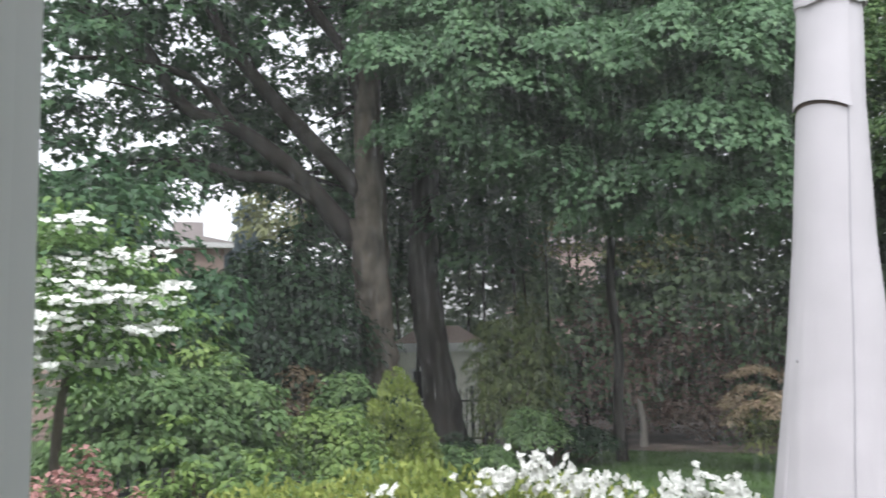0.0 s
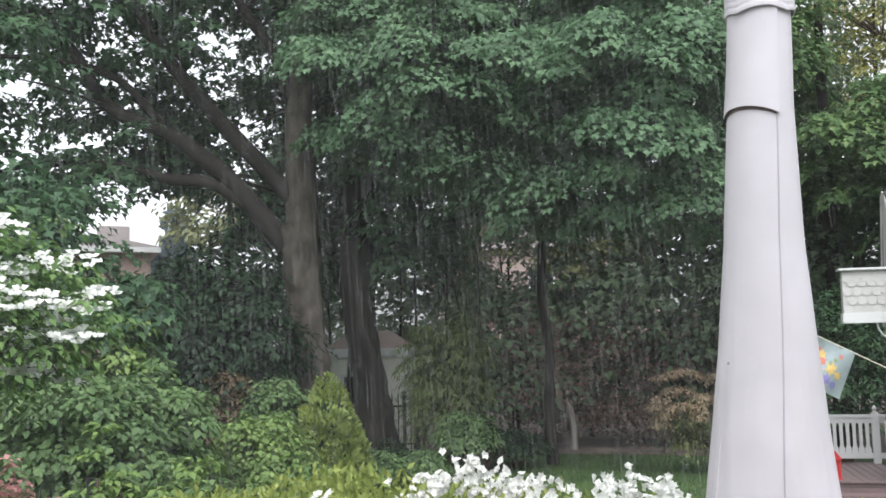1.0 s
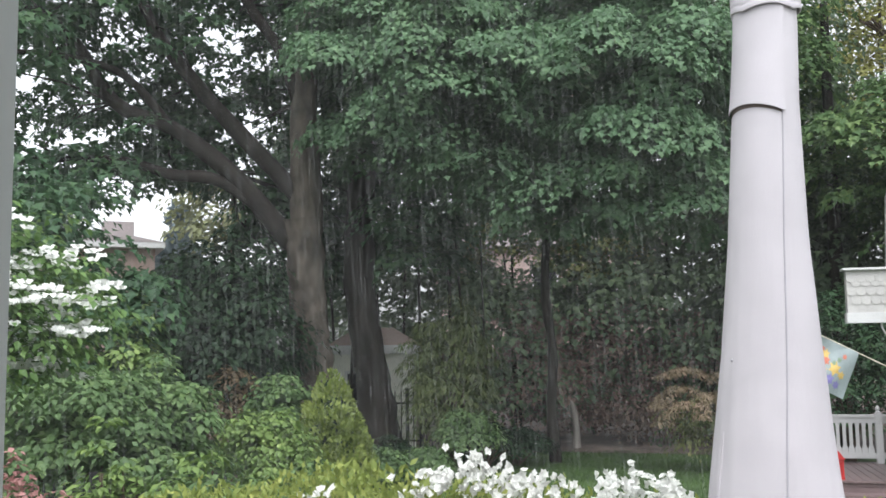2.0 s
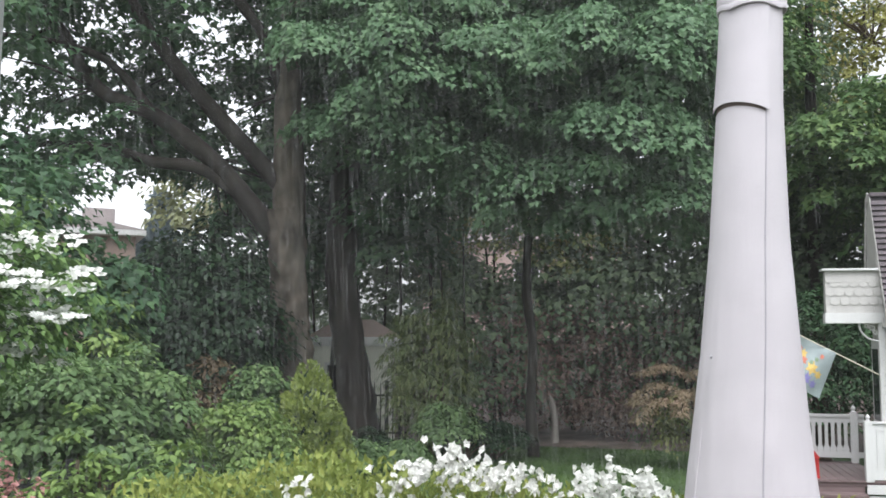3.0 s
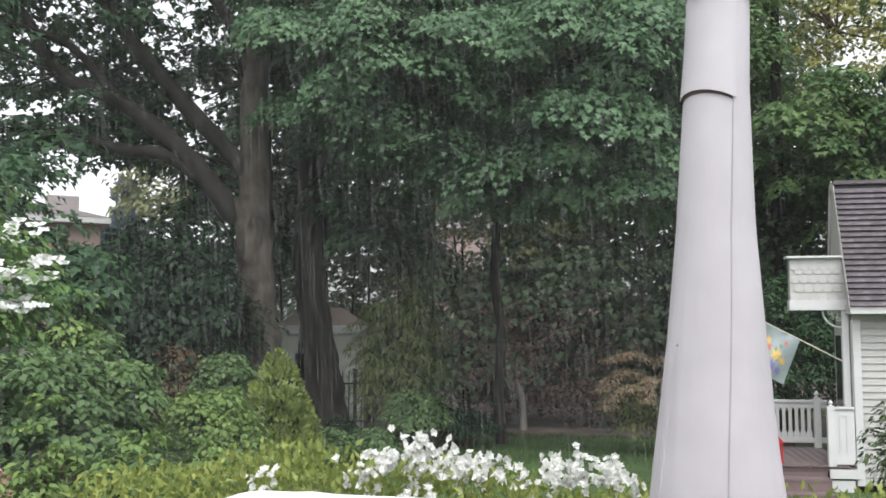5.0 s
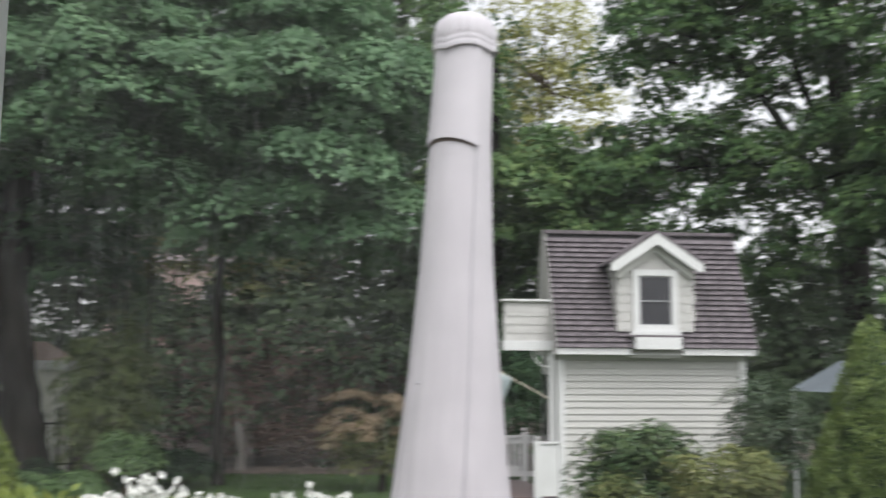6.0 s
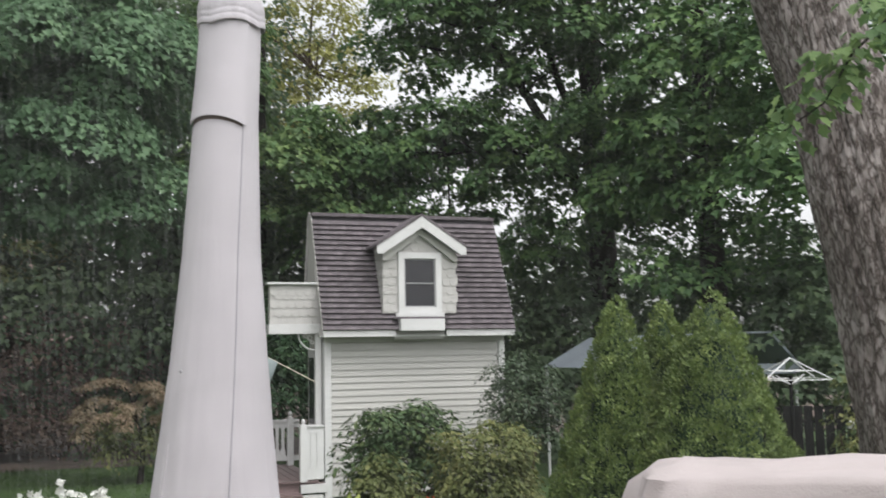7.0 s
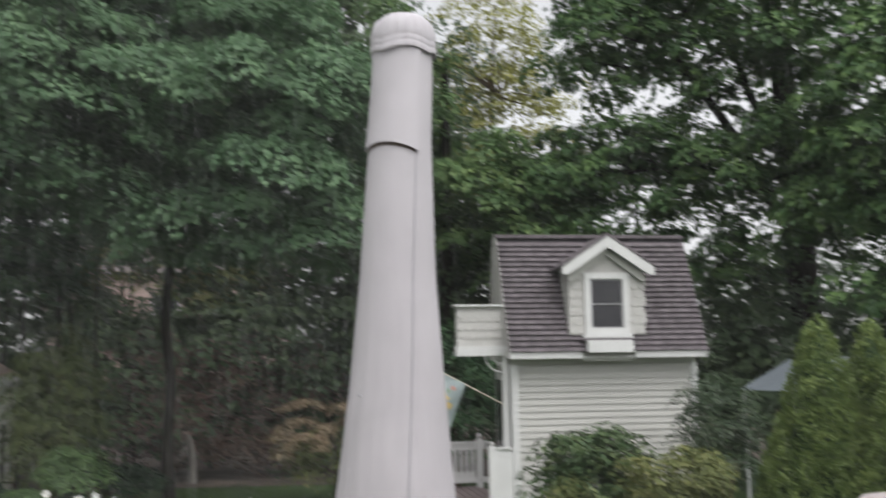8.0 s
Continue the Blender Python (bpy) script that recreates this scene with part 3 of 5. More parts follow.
rows = [(3.395, 0.0955), (3.36, 0.100), (3.348, 0.1045), (3.350, 0.1080), (3.356, 0.1085), (3.366, 0.1075), (3.369, 0.1060), (3.372, 0.1070), (3.386, 0.1065), (3.389, 0.1052), (3.392, 0.1062), (3.415, 0.105), (3.44, 0.100), (3.465, 0.090), (3.485, 0.065), (3.495, 0.02)]
rings = []
for z, r in rows:
    ring = []
    for k in range(96):
        a = math.tau * k / 96
        arch = 0.013 * abs(math.cos(2 * (a - math.pi * 1.5 - 0.05))) * max(0.0, min(1.0, (3.46 - z) / 0.06))
        q = r * (1 + 0.05 * noise.noise(Vector((math.cos(a) * 1.8, math.sin(a) * 1.8, z * 7))) + 0.025 * noise.noise(Vector((math.cos(a) * 6, math.sin(a) * 6, z * 14))))
        ring.append(bm.verts.new((0.014 + q * math.cos(a), q * 0.95 * math.sin(a), z + arch)))
    rings.append(ring)
for lo, hi in zip(rings, rings[1:]):
    for k in range(96):
        bm.faces.new((lo[k], lo[(k + 1) % 96], hi[(k + 1) % 96], hi[k]))
bm.faces.new(rings[-1])
bmesh.ops.recalc_face_normals(bm, faces=bm.faces)
part("cap", up(bm), M_CLOTH, parasol, "rounded cloth cap with a stitched band", smooth=True)
bm = bmesh.new()
seam = [(z, math.pi * 1.5 + 0.50 - 0.42 * (3.3 - z) / 1.5) for z in np.linspace(3.33, 0.95, 50)]
tube(bm, [cover_point(z, a, 0.004) for z, a in seam], [0.0028] * len(seam), 6)
part("seam", up(bm), M_PIPING, parasol, "grey piped seam", smooth=True)
bm = bmesh.new()
seam = [(z, math.pi * 1.5 - 0.95 - 0.10 * (3.3 - z) / 1.5) for z in np.linspace(2.05, 0.95, 40)]
tube(bm, [cover_point(z, a, 0.003) for z, a in seam], [0.004] * len(seam), 6)
part("side_seam", up(bm), M_CLOTH, parasol, smooth=True)
bm = bmesh.new()
tube(bm, [cover_point(2.265, math.pi * 1.5 - 0.95 + 0.02 * i, 0.003) for i in range(4)], [0.004, 0.006, 0.006, 0.003], 6)
part("snag", up(bm), M_PIPING, parasol, smooth=True)
bm = bmesh.new()
tube(bm, [(0, 0, 0.02), (0, 0, 2.6)], [0.03, 0.03], 12)
part("pole", bm, M_GALV, parasol, smooth=True)
bm = bmesh.new()
tube(bm, [(0, 0, 0), (0, 0, 0.05), (0, 0, 0.09), (0, 0, 0.22)], [0.30, 0.29, 0.12, 0.045], 28)
part("base", bm, M_STONE, parasol)


def draped(name, label, category, place, turn, sx, sy, top, shoulder, material, seed, wrinkle=0.015):
    """A cloth cover hanging over something boxy, sagging and wrinkled."""
    t = thing(name, label, category, place)
    t.rotation_euler = (0, 0, radians(turn))
    bm = bmesh.new()
    rows = []
    levels = [(0.02, 1.06, 0), (0.3, 1.03, 0), (0.6, 1.0, 0), (top - shoulder * 1.3, 0.985, 0), (top - shoulder, 0.96, 0), (top - shoulder * 0.5, 0.875, 0), (top - shoulder * 0.08, 0.79, 0), (top, 0.74, 0), (top + 0.008, 0.6, 0), (top + 0.012, 0.35, 0), (top + 0.014, 0.12, 0.3)]
    m = 56
    for z, s, rnd in levels:
        row = []
        for i in range(m):
            a = math.tau * i / m
            c, d = math.cos(a), math.sin(a)
            e = 0.22 + 0.2 * rnd
            x, y = sx * s * math.copysign(abs(c) ** e, c), sy * s * math.copysign(abs(d) ** e, d)
            v = Vector((x, y, z))
            k = wrinkle * noise.noise(v * 3.5 + Vector((seed, 0, 0))) + wrinkle * 0.6 * noise.noise(v * 11 + Vector((seed, 5, 0)))
            row.append(bm.verts.new((x + k * c * 2, y + k * d * 2, z + k)))
        rows.append(row)
    for a, b in zip(rows, rows[1:]):
        for i in range(m):
            bm.faces.new((a[i], a[(i + 1) % m], b[(i + 1) % m], b[i]))
    bm.faces.new(rows[-1])
    bm.faces.new(rows[0][::-1])
    part("cover", bm, material, t, smooth=True)
    for z, s in ((top - shoulder, 0.962), (0.05, 1.06)):
        bm = bmesh.new()
        line = []
        for i in range(m + 1):
            a = math.tau * i / m
            c, d = math.cos(a), math.sin(a)
            x, y = sx * s * math.copysign(abs(c) ** 0.25, c), sy * s * math.copysign(abs(d) ** 0.25, d)
            line.append((x, y, z + wrinkle * noise.noise(Vector((x, y, z)) * 3.5)))
        tube(bm, line, [0.006] * len(line), 6, cap=False)
        part("hem", bm, material, t, "stitched hem", smooth=True)
    return t


grill = draped("covered_grill", "garden grill under a pale pinkish weather cover", "grill cover", (2.04, 2.42, FLOOR), -36, 0.76, 0.36, 1.195, 0.19, M_PINKCLOTH, 3, 0.030)
chair = draped("covered_chair", "patio furniture under a bright white cover", "furniture cover", (-0.42, 1.82, FLOOR), -10, 0.58, 0.30, 1.203, 0.05, M_WHITECLOTH, 9, 0.008)

# ---------------------------------------------------------------- garden house
WX0, WX1, WY, WB, WZ = 3.28, 6.31, 15.44, 0.22, 2.53
EX0, EX1, EY, EZ = 3.18, 6.40, 15.12, 2.745
RY, RZ = 15.99, 4.62
BACK = 16.6
house = thing("garden_house", "small sage-sided garden house with shingled gambrel roof, dormer and porch", "shed", (WX0, WY, 0))


def hp(name, bm, material, parent=None, label="", smooth=False):
    """A part of the garden house, given in world metres."""
    bmesh.ops.translate(bm, verts=bm.verts, vec=(-WX0, -WY, 0))
    return part(name, bm, material, parent or house, label, smooth)


body = hp("wall", boxed(WX0 + 0.02, WY + 0.02, 0.1, WX1 - 0.02, BACK, WZ + 0.08), M_SIDING)
gable = [(EY + 0.34, WZ + 0.07), (RY + 0.05, RZ - 0.07), (16.15, RZ + 0.02), (16.26, RZ - 0.07), (16.62, WZ + 0.07)]
for x in (EX0 + 0.008, WX1 - 0.12):
    hp("gable", prism(gable, x, x + 0.09, "x"), M_SIDING)
for x in (WX0 - 0.02, WX1 - 0.09):
    hp("corner_board", boxed(x, WY - 0.035, 0.1, x + 0.11, WY + 0.03, WZ - 0.02, 0.004), M_WHITE, None, "white corner board")
hp("corner_board", boxed(WX0 - 0.024, WY + 0.032, 0.1, WX0 + 0.02, WY + 0.13, WZ - 0.02, 0.004), M_WHITE)
hp("frieze", boxed(WX0 - 0.02, WY - 0.03, WZ - 0.018, WX1 + 0.02, WY + 0.02, WZ + 0.08, 0.003), M_SIDING, None, "sage frieze board under the eaves")
step = 0.103
lap = prism([(0, 0), (-0.034, 0), (-0.012, step + 0.010), (0, step + 0.010)], WX0 + 0.092, WX1 - 0.092, "x")
bmesh.ops.translate(lap, verts=lap.verts, vec=(-WX0, 0.018, 0))
lap_mesh = mesh_of(lap, "clapboard")
lap_mesh.materials.append(M_SIDING)
k = 0
while 0.12 + step * k < WZ - 0.1:
    o = new("clapboard", lap_mesh)
    o.parent, o.location = house, (0, 0, 0.12 + step * k)
    k += 1
# soffit and fascia boards, broken where the dormer comes down
hp("soffit", boxed(EX0 + 0.03, EY + 0.02, WZ + 0.062, EX1 - 0.03, WY + 0.05, WZ + 0.082), M_WHITE)
for a, b in ((EX0, 4.35), (5.20, EX1)):
    hp("fascia", boxed(a, EY - 0.015, EZ - 0.155, b, EY + 0.015, EZ - 0.03, 0.004), M_WHITE, None, "white fascia board")
# roof: underlay, then each shingle
roof = hp("roof", prism([(EY, EZ - 0.045), (RY, RZ - 0.03), (16.15, RZ + 0.06), (16.3, RZ - 0.03), (16.78, EZ - 0.045), (16.7, EZ - 0.08), (16.27, RZ - 0.1), (16.15, RZ - 0.01), (RY + 0.05, RZ - 0.1), (EY + 0.1, EZ - 0.08)], EX0 + 0.01, EX1 - 0.01, "x"), M_UNDER, None, "purple-brown shingled roof")
hp("ridge_cap", boxed(EX0 - 0.01, RY - 0.05, RZ - 0.02, EX1 + 0.01, RY + 0.14, RZ + 0.045, 0.012), M_SHINGLE, None, "dark ridge cap")
for x in (EX0 - 0.012, EX1 - 0.006):
    hp("rake_board", prism([(EY - 0.01, EZ - 0.09), (EY, EZ - 0.03), (RY, RZ - 0.02), (16.15, RZ + 0.07), (16.3, RZ - 0.02), (16.78, EZ - 0.03), (16.7, EZ - 0.14), (16.26, RZ - 0.15), (16.15, RZ - 0.06), (RY + 0.06, RZ - 0.15)], x, x + 0.018, "x"), M_SIDING if x < 4 else M_SHINGLE)
srng = random.Random(4)
slope = Vector((0, RY - EY, RZ - EZ))
runlen = slope.length
sdir = slope.normalized()
tilt = math.degrees(math.atan2(sdir.z, sdir.y))
shingle_meshes = []
for w in (0.22, 0.27, 0.32, 0.37):
    me = mesh_of(prism([(0, 0.0), (0, 0.048), (0.100, 0.004), (0.100, 0.0)], 0.001, w - 0.001, "x"), "shingle")
    me.materials.append(M_SHINGLE)
    shingle_meshes.append((w, me))
DX0, DX1 = 4.16, 5.40
rowstep = 0.097
for r in range(int(runlen / rowstep)):
    d = r * rowstep
    place = Vector((0, EY, EZ - 0.03)) + sdir * (d - 0.03)
    inside = place.z < 4.05
    for a, b in (((EX0, 4.44), (5.12, EX1)) if place.z < 2.93 else ((EX0, DX0 + 0.03), (DX1 - 0.03, EX1)) if inside else ((EX0, EX1),)):
        x = a - srng.uniform(0, 0.12)
        while x < b - 0.06:
            w, me = srng.choice(shingle_meshes)
            s0, s1 = max(x, a), min(x + w, b)
            if s1 - s0 > 0.04:
                o = new("shingle", me)
                o.parent = roof
                o.matrix_local = Matrix.Translation((s0 - WX0, place.y - WY, place.z + srng.uniform(-0.002, 0.002))) @ Euler((radians(tilt), 0, 0)).to_matrix().to_4x4() @ Matrix.Diagonal(((s1 - s0) / w, 1, 1, 1))
            x += w

# dormer
dormer = hp("dormer", prism([(DX0, 2.96), (DX1, 2.96), (DX1, 4.12), (4.775, 4.40), (DX0, 4.12)], 15.17, 16.0), M_SCALE, None, "scalloped sage dormer with a white window")
for s in (-1, 1):
    a, b = 4.775, 4.775 + s * 0.76
    hp("dormer_roof", prism([(a, 4.56), (b, 4.055), (b, 4.015), (a, 4.515)], 14.97, 16.0), M_SHINGLE, dormer, "dark dormer roof slope")
    hp("rake_board", prism([(a, 4.52), (b - s * 0.01, 4.02), (b - s * 0.01, 3.90), (b - s * 0.10, 3.895), (a, 4.33)], 14.98, 15.03), M_WHITE, dormer, "white rake board")
    hp("inner_trim", prism([(a, 4.33), (b - s * 0.13, 3.90), (b - s * 0.13, 3.80), (b - s * 0.19, 3.80), (a, 4.22)], 15.10, 15.16), M_SIDING, dormer, "sage inner trim board")
    hp("soffit", prism([(a, 4.45), (b - s * 0.02, 3.96), (b - s * 0.02, 3.94), (a, 4.43)], 15.03, 15.2), M_WHITE, dormer)
# scalloped shingles of the dormer and of the porch beam
scale_outline = [(-0.065, 0.19), (-0.065, 0.05), (-0.052, 0.02), (-0.028, 0.004), (0, 0), (0.028, 0.004), (0.052, 0.02), (0.065, 0.05), (0.065, 0.19)]
scale_mesh = mesh_of(prism(scale_outline, -0.009, 0.0), "scallop")
for v in scale_mesh.vertices:
    v.co.y += 0.018 * v.co.z / 0.19
scale_mesh.materials.append(M_SCALE)
for r in range(9):
    z = 2.98 + 0.14 * r
    x = DX0 + 0.065 + (0.066 if r % 2 else 0)
    while x < DX1 - 0.03:
        roofline = 4.43 - abs(x - 4.775) * 0.6
        if not (4.38 < x < 5.17 and z < 3.90) and z + 0.1 < roofline:
            o = new("scallop", scale_mesh)
            o.parent, o.location = dormer, (x - WX0, 15.168 - WY, z)
        x += 0.134
    y = 15.24 + (0.066 if r % 2 else 0)
    while z < 3.95 and y < 15.12 + (z - 2.5) * 0.43:
        o = new("scallop", scale_mesh)
        o.parent = dormer
        o.matrix_local = Matrix.Translation((DX0 - 0.002 - WX0, y - WY, z)) @ Euler((0, 0, radians(-90))).to_matrix().to_4x4()
        y += 0.134


def framed(name, x0, x1, z0, z1, y, w, depth, material, parent, label=""):
    """A frame of four mitred boards."""
    bm = bmesh.new()
    box(bm, x0, y, z0, x0 + w, y + depth, z1, 0.003)
    box(bm, x1 - w, y, z0, x1, y + depth, z1, 0.003)
    box(bm, x0 + w, y, z1 - w, x1 - w, y + depth, z1, 0.003)
    box(bm, x0 + w, y, z0, x1 - w, y + depth, z0 + w, 0.003)
    return hp(name, bm, material, parent, label)


win = framed("window", 4.41, 5.14, 2.96, 3.94, 15.125, 0.10, 0.05, M_WHITE, dormer, "white double-hung dormer window")
framed("sash", 4.515, 5.035, 3.06, 3.45, 15.14, 0.018, 0.025, M_SASH, win, "grey sash")
framed("sash", 4.515, 5.035, 3.43, 3.835, 15.15, 0.018, 0.018, M_SASH, win, "grey sash")
hp("pane", boxed(4.52, 15.158, 3.06, 5.03, 15.163, 3.84), M_GLASS, win, "dark reflecting glass")
hp("sill", boxed(4.36, 15.09, 2.90, 5.17, 15.16, 2.965, 0.006), M_WHITE, win)
hp("apron_box", boxed(4.40, 14.99, 2.675, 5.14, 15.16, 2.865, 0.006), M_WHITE, dormer, "white apron box below the window")
hp("infill_board", boxed(4.352, EY + 0.06, WZ + 0.02, 5.198, EY + 0.10, 2.74, 0.003), M_SIDING, dormer)
hp("flashing", boxed(4.30, 15.05, 2.868, 5.24, 15.17, 2.897, 0.004), M_SHINGLE, dormer)

# porch
DZ = 0.39
porch = hp("porch", boxed(1.35, WY + 0.0, DZ - 0.09, WX0 - 0.03, 17.95, DZ - 0.035), M_DECK, None, "red-brown porch deck with white rails")
bmesh_plank = boxed(0, 0, -0.032, 0.125, 17.97 - WY + 0.04, 0.0, 0.004)
porch_plank = mesh_of(bmesh_plank, "plank")
porch_plank.materials.append(M_DECK)
x = 1.33
while x < WX0 - 0.14:
    o = new("plank", porch_plank)
    o.parent, o.location = porch, (x - WX0, -0.04, DZ)
    x += 0.131
for i, (z, y) in enumerate(((DZ - 0.175, 15.14), (DZ - 0.35, 14.84))):
    hp("tread", boxed(1.45, y, z - 0.04, 2.86, y + 0.34, z, 0.006), M_DECK, porch)
    hp("riser", boxed(1.45, y + 0.31, z, 2.86, y + 0.335, z + 0.135), M_DECK, porch, "darker red-brown riser")
hp("skirt_board", boxed(2.88, 15.38, 0.2, WX0 + 0.02, 15.44, DZ - 0.06, 0.004), M_WHITE, porch)
hp("skirt_board", boxed(2.90, 15.40, 0.0, WX0 - 0.05, 15.44, 0.17, 0.004), M_WHITE, porch)


def finial(x, y, z, s=1.0):
    bm = bmesh.new()
    rows = [(0, 0.035), (0.012, 0.045), (0.03, 0.02), (0.045, 0.032), (0.07, 0.040), (0.095, 0.026), (0.12, 0.006)]
    tube(bm, [(x, y, z + h * s) for h, r in rows], [r * s for h, r in rows], 14)
    return bm


RAILY, RAILZ = 17.74, 1.19
rail = hp("porch_rail", boxed(1.40, RAILY - 0.035, RAILZ - 0.05, 3.30, RAILY + 0.035, RAILZ, 0.006), M_WHITE, None, "white porch rail of sawn flat balusters")
hp("lower_rail", boxed(1.40, RAILY - 0.02, DZ + 0.08, 3.30, RAILY + 0.02, DZ + 0.17, 0.004), M_WHITE, rail)
hp("upper_board", boxed(1.40, RAILY - 0.018, RAILZ - 0.14, 3.30, RAILY + 0.018, RAILZ - 0.05, 0.004), M_WHITE, rail)
for px in (3.14, 1.46):
    hp("post", boxed(px - 0.055, RAILY - 0.06, DZ, px + 0.055, RAILY + 0.05, RAILZ + 0.03, 0.006), M_WHITE, rail)
    hp("finial", finial(px, RAILY, RAILZ + 0.03), M_WHITE, rail, smooth=True)
bal = prism([(-0.048, 0), (0.048, 0), (0.048, 0.10), (0.026, 0.16), (0.026, 0.46), (0.036, 0.52), (0.048, 0.56), (0.048, 0.66), (-0.048, 0.66), (-0.048, 0.56), (-0.036, 0.52), (-0.026, 0.46), (-0.026, 0.16), (-0.048, 0.10)], -0.012, 0.012)
bal_mesh = mesh_of(bal, "baluster")
bal_mesh.materials.append(M_WHITE)
x = 1.58
while x < 3.06:
    o = new("baluster", bal_mesh)
    o.parent, o.location = rail, (x - WX0, RAILY - WY, DZ + 0.14)
    x += 0.102
panel = hp("gate_panel", boxed(2.98, 15.42, DZ + 0.01, WX0 - 0.03, 15.46, 1.20, 0.005), M_WHITE, None, "white panelled end rail beside the steps")
hp("groove_frame", boxed(3.03, 15.408, DZ + 0.18, 3.06, 15.42, 1.10, 0.003), M_WHITE, panel)
hp("groove_frame", boxed(3.13, 15.408, DZ + 0.18, 3.16, 15.42, 1.10, 0.003), M_WHITE, panel)
hp("groove_frame", boxed(3.03, 15.408, 1.10, 3.16, 15.42, 1.13, 0.003), M_WHITE, panel)
hp("top_rail", boxed(2.98, 15.39, 1.20, WX0 - 0.03, 15.49, 1.235, 0.006), M_WHITE, panel)
hp("newel", boxed(2.87, 15.39, DZ - 0.02, 2.98, 15.50, 1.24, 0.006), M_WHITE, panel)
hp("finial", finial(2.925, 15.445, 1.24, 0.8), M_WHITE, panel, smooth=True)
hp("porch_post", boxed(3.14, 15.53, DZ, 3.24, 15.63, 2.66, 0.008), M_WHITE, None, "white porch post")
# side door and its glass, seen edge on
hp("side_wall_board", boxed(WX0 - 0.016, 15.58, DZ, WX0 + 0.018, BACK, 2.66), M_SIDING)
door = hp("door", boxed(WX0 - 0.05, 15.88, DZ, WX0 - 0.018, 16.56, 2.4, 0.004), M_WHITE, None, "white door with dark glass onto the porch")
hp("pane", boxed(WX0 - 0.056, 15.97, 1.2, WX0 - 0.051, 16.48, 2.28), M_GLASS, door)
hp("shutter", boxed(WX0 - 0.055, 15.70, 1.0, WX0 - 0.02, 15.84, 2.3, 0.004), M_BLACK, None, "black louvred shutter")
# beam over the porch with scallops
beam = hp("porch_beam", boxed(2.42, 15.53, 2.68, EX0 + 0.06, 15.70, 3.44), M_SCALE, None, "scalloped sage porch beam with white trim")
hp("trim_board", boxed(2.40, 15.50, 2.655, EX0 + 0.04, 15.56, 2.81, 0.005), M_WHITE, beam)
hp("cap_board", boxed(2.37, 15.47, 3.435, EX0 + 0.04, 15.74, 3.47, 0.005), M_WHITE, beam)
hp("trim_board", boxed(2.40, 15.562, 2.655, 2.425, 15.72, 2.81, 0.005), M_WHITE, beam)
for r in range(5):
    z = 2.79 + 0.135 * r
    x = 2.485 + (0.066 if r % 2 else 0)
    while x < EX0 + 0.06:
        o = new("scallop", scale_mesh)
        o.parent, o.location = beam, (x - WX0, 15.527 - WY, min(z, 3.26))
        x += 0.134
bm = bmesh.new()
arc = [(3.14 - 0.26 * math.sin(a), 2.40 + 0.26 * (1 - math.cos(a))) for a in np.linspace(0, math.pi / 2, 12)]
tube(bm, [(x, 15.58, z) for x, z in arc], [0.014] * 12, 8)
for cx, cz, r in ((3.06, 2.59, 0.035), (3.10, 2.52, 0.025), (2.99, 2.62, 0.022)):
    tube(bm, [(cx + r * math.cos(a), 15.58, cz + r * math.sin(a)) for a in np.linspace(0, math.tau, 14)], [0.009] * 14, 6)
hp("bracket", bm, M_WHITE, None, "white scrollwork porch bracket", smooth=True)

# ---------------------------------------------------------------- flag, red lantern house, small garden things
pole_a, pole_b = Vector((3.13, 15.50, 1.90)), Vector((1.95, 15.05, 2.49))
flag = thing("garden_flag", "pale blue garden flag with yellow and red flowers on a pole", "flag", pole_a)
bm = bmesh.new()
tube(bm, [Vector((0, 0, 0)), pole_b - pole_a], [0.009, 0.008], 8)
part("pole", bm, M_POLE, flag, "pale wooden pole", smooth=True)


def flag_at(u, v):
    """u along the pole from its outer end, v down the cloth."""
    p = pole_b.lerp(pole_a, 0.02 + 0.44 * u)
    return p - pole_a + Vector((-0.24 * v, 0.05 * math.sin(5 * u + 3 * v) + 0.015, -0.66 * v))


def cloth(fun, nu, nv, thick=0.004):
    bm = bmesh.new()
    g = [[[bm.verts.new(fun(i / nu, j / nv) + Vector((0, o, 0))) for i in range(nu + 1)] for j in range(nv + 1)] for o in (0, thick)]
    for s in (0, 1):
        for j in range(nv):
            for i in range(nu):
                q = (g[s][j][i], g[s][j][i + 1], g[s][j + 1][i + 1], g[s][j + 1][i])
                bm.faces.new(q if s else q[::-1])
    for j in range(nv):
        for i in (0, nu):
            bm.faces.new((g[0][j][i], g[0][j + 1][i], g[1][j + 1][i], g[1][j][i]))
    for i in range(nu):
        for j in (0, nv):
            bm.faces.new((g[0][j][i], g[0][j][i + 1], g[1][j][i + 1], g[1][j][i]))
    bmesh.ops.recalc_face_normals(bm, faces=bm.faces)
    return bm


part("banner", cloth(flag_at, 16, 18), M_FLAG, flag, "pale blue-grey cloth with printed flowers", smooth=True)
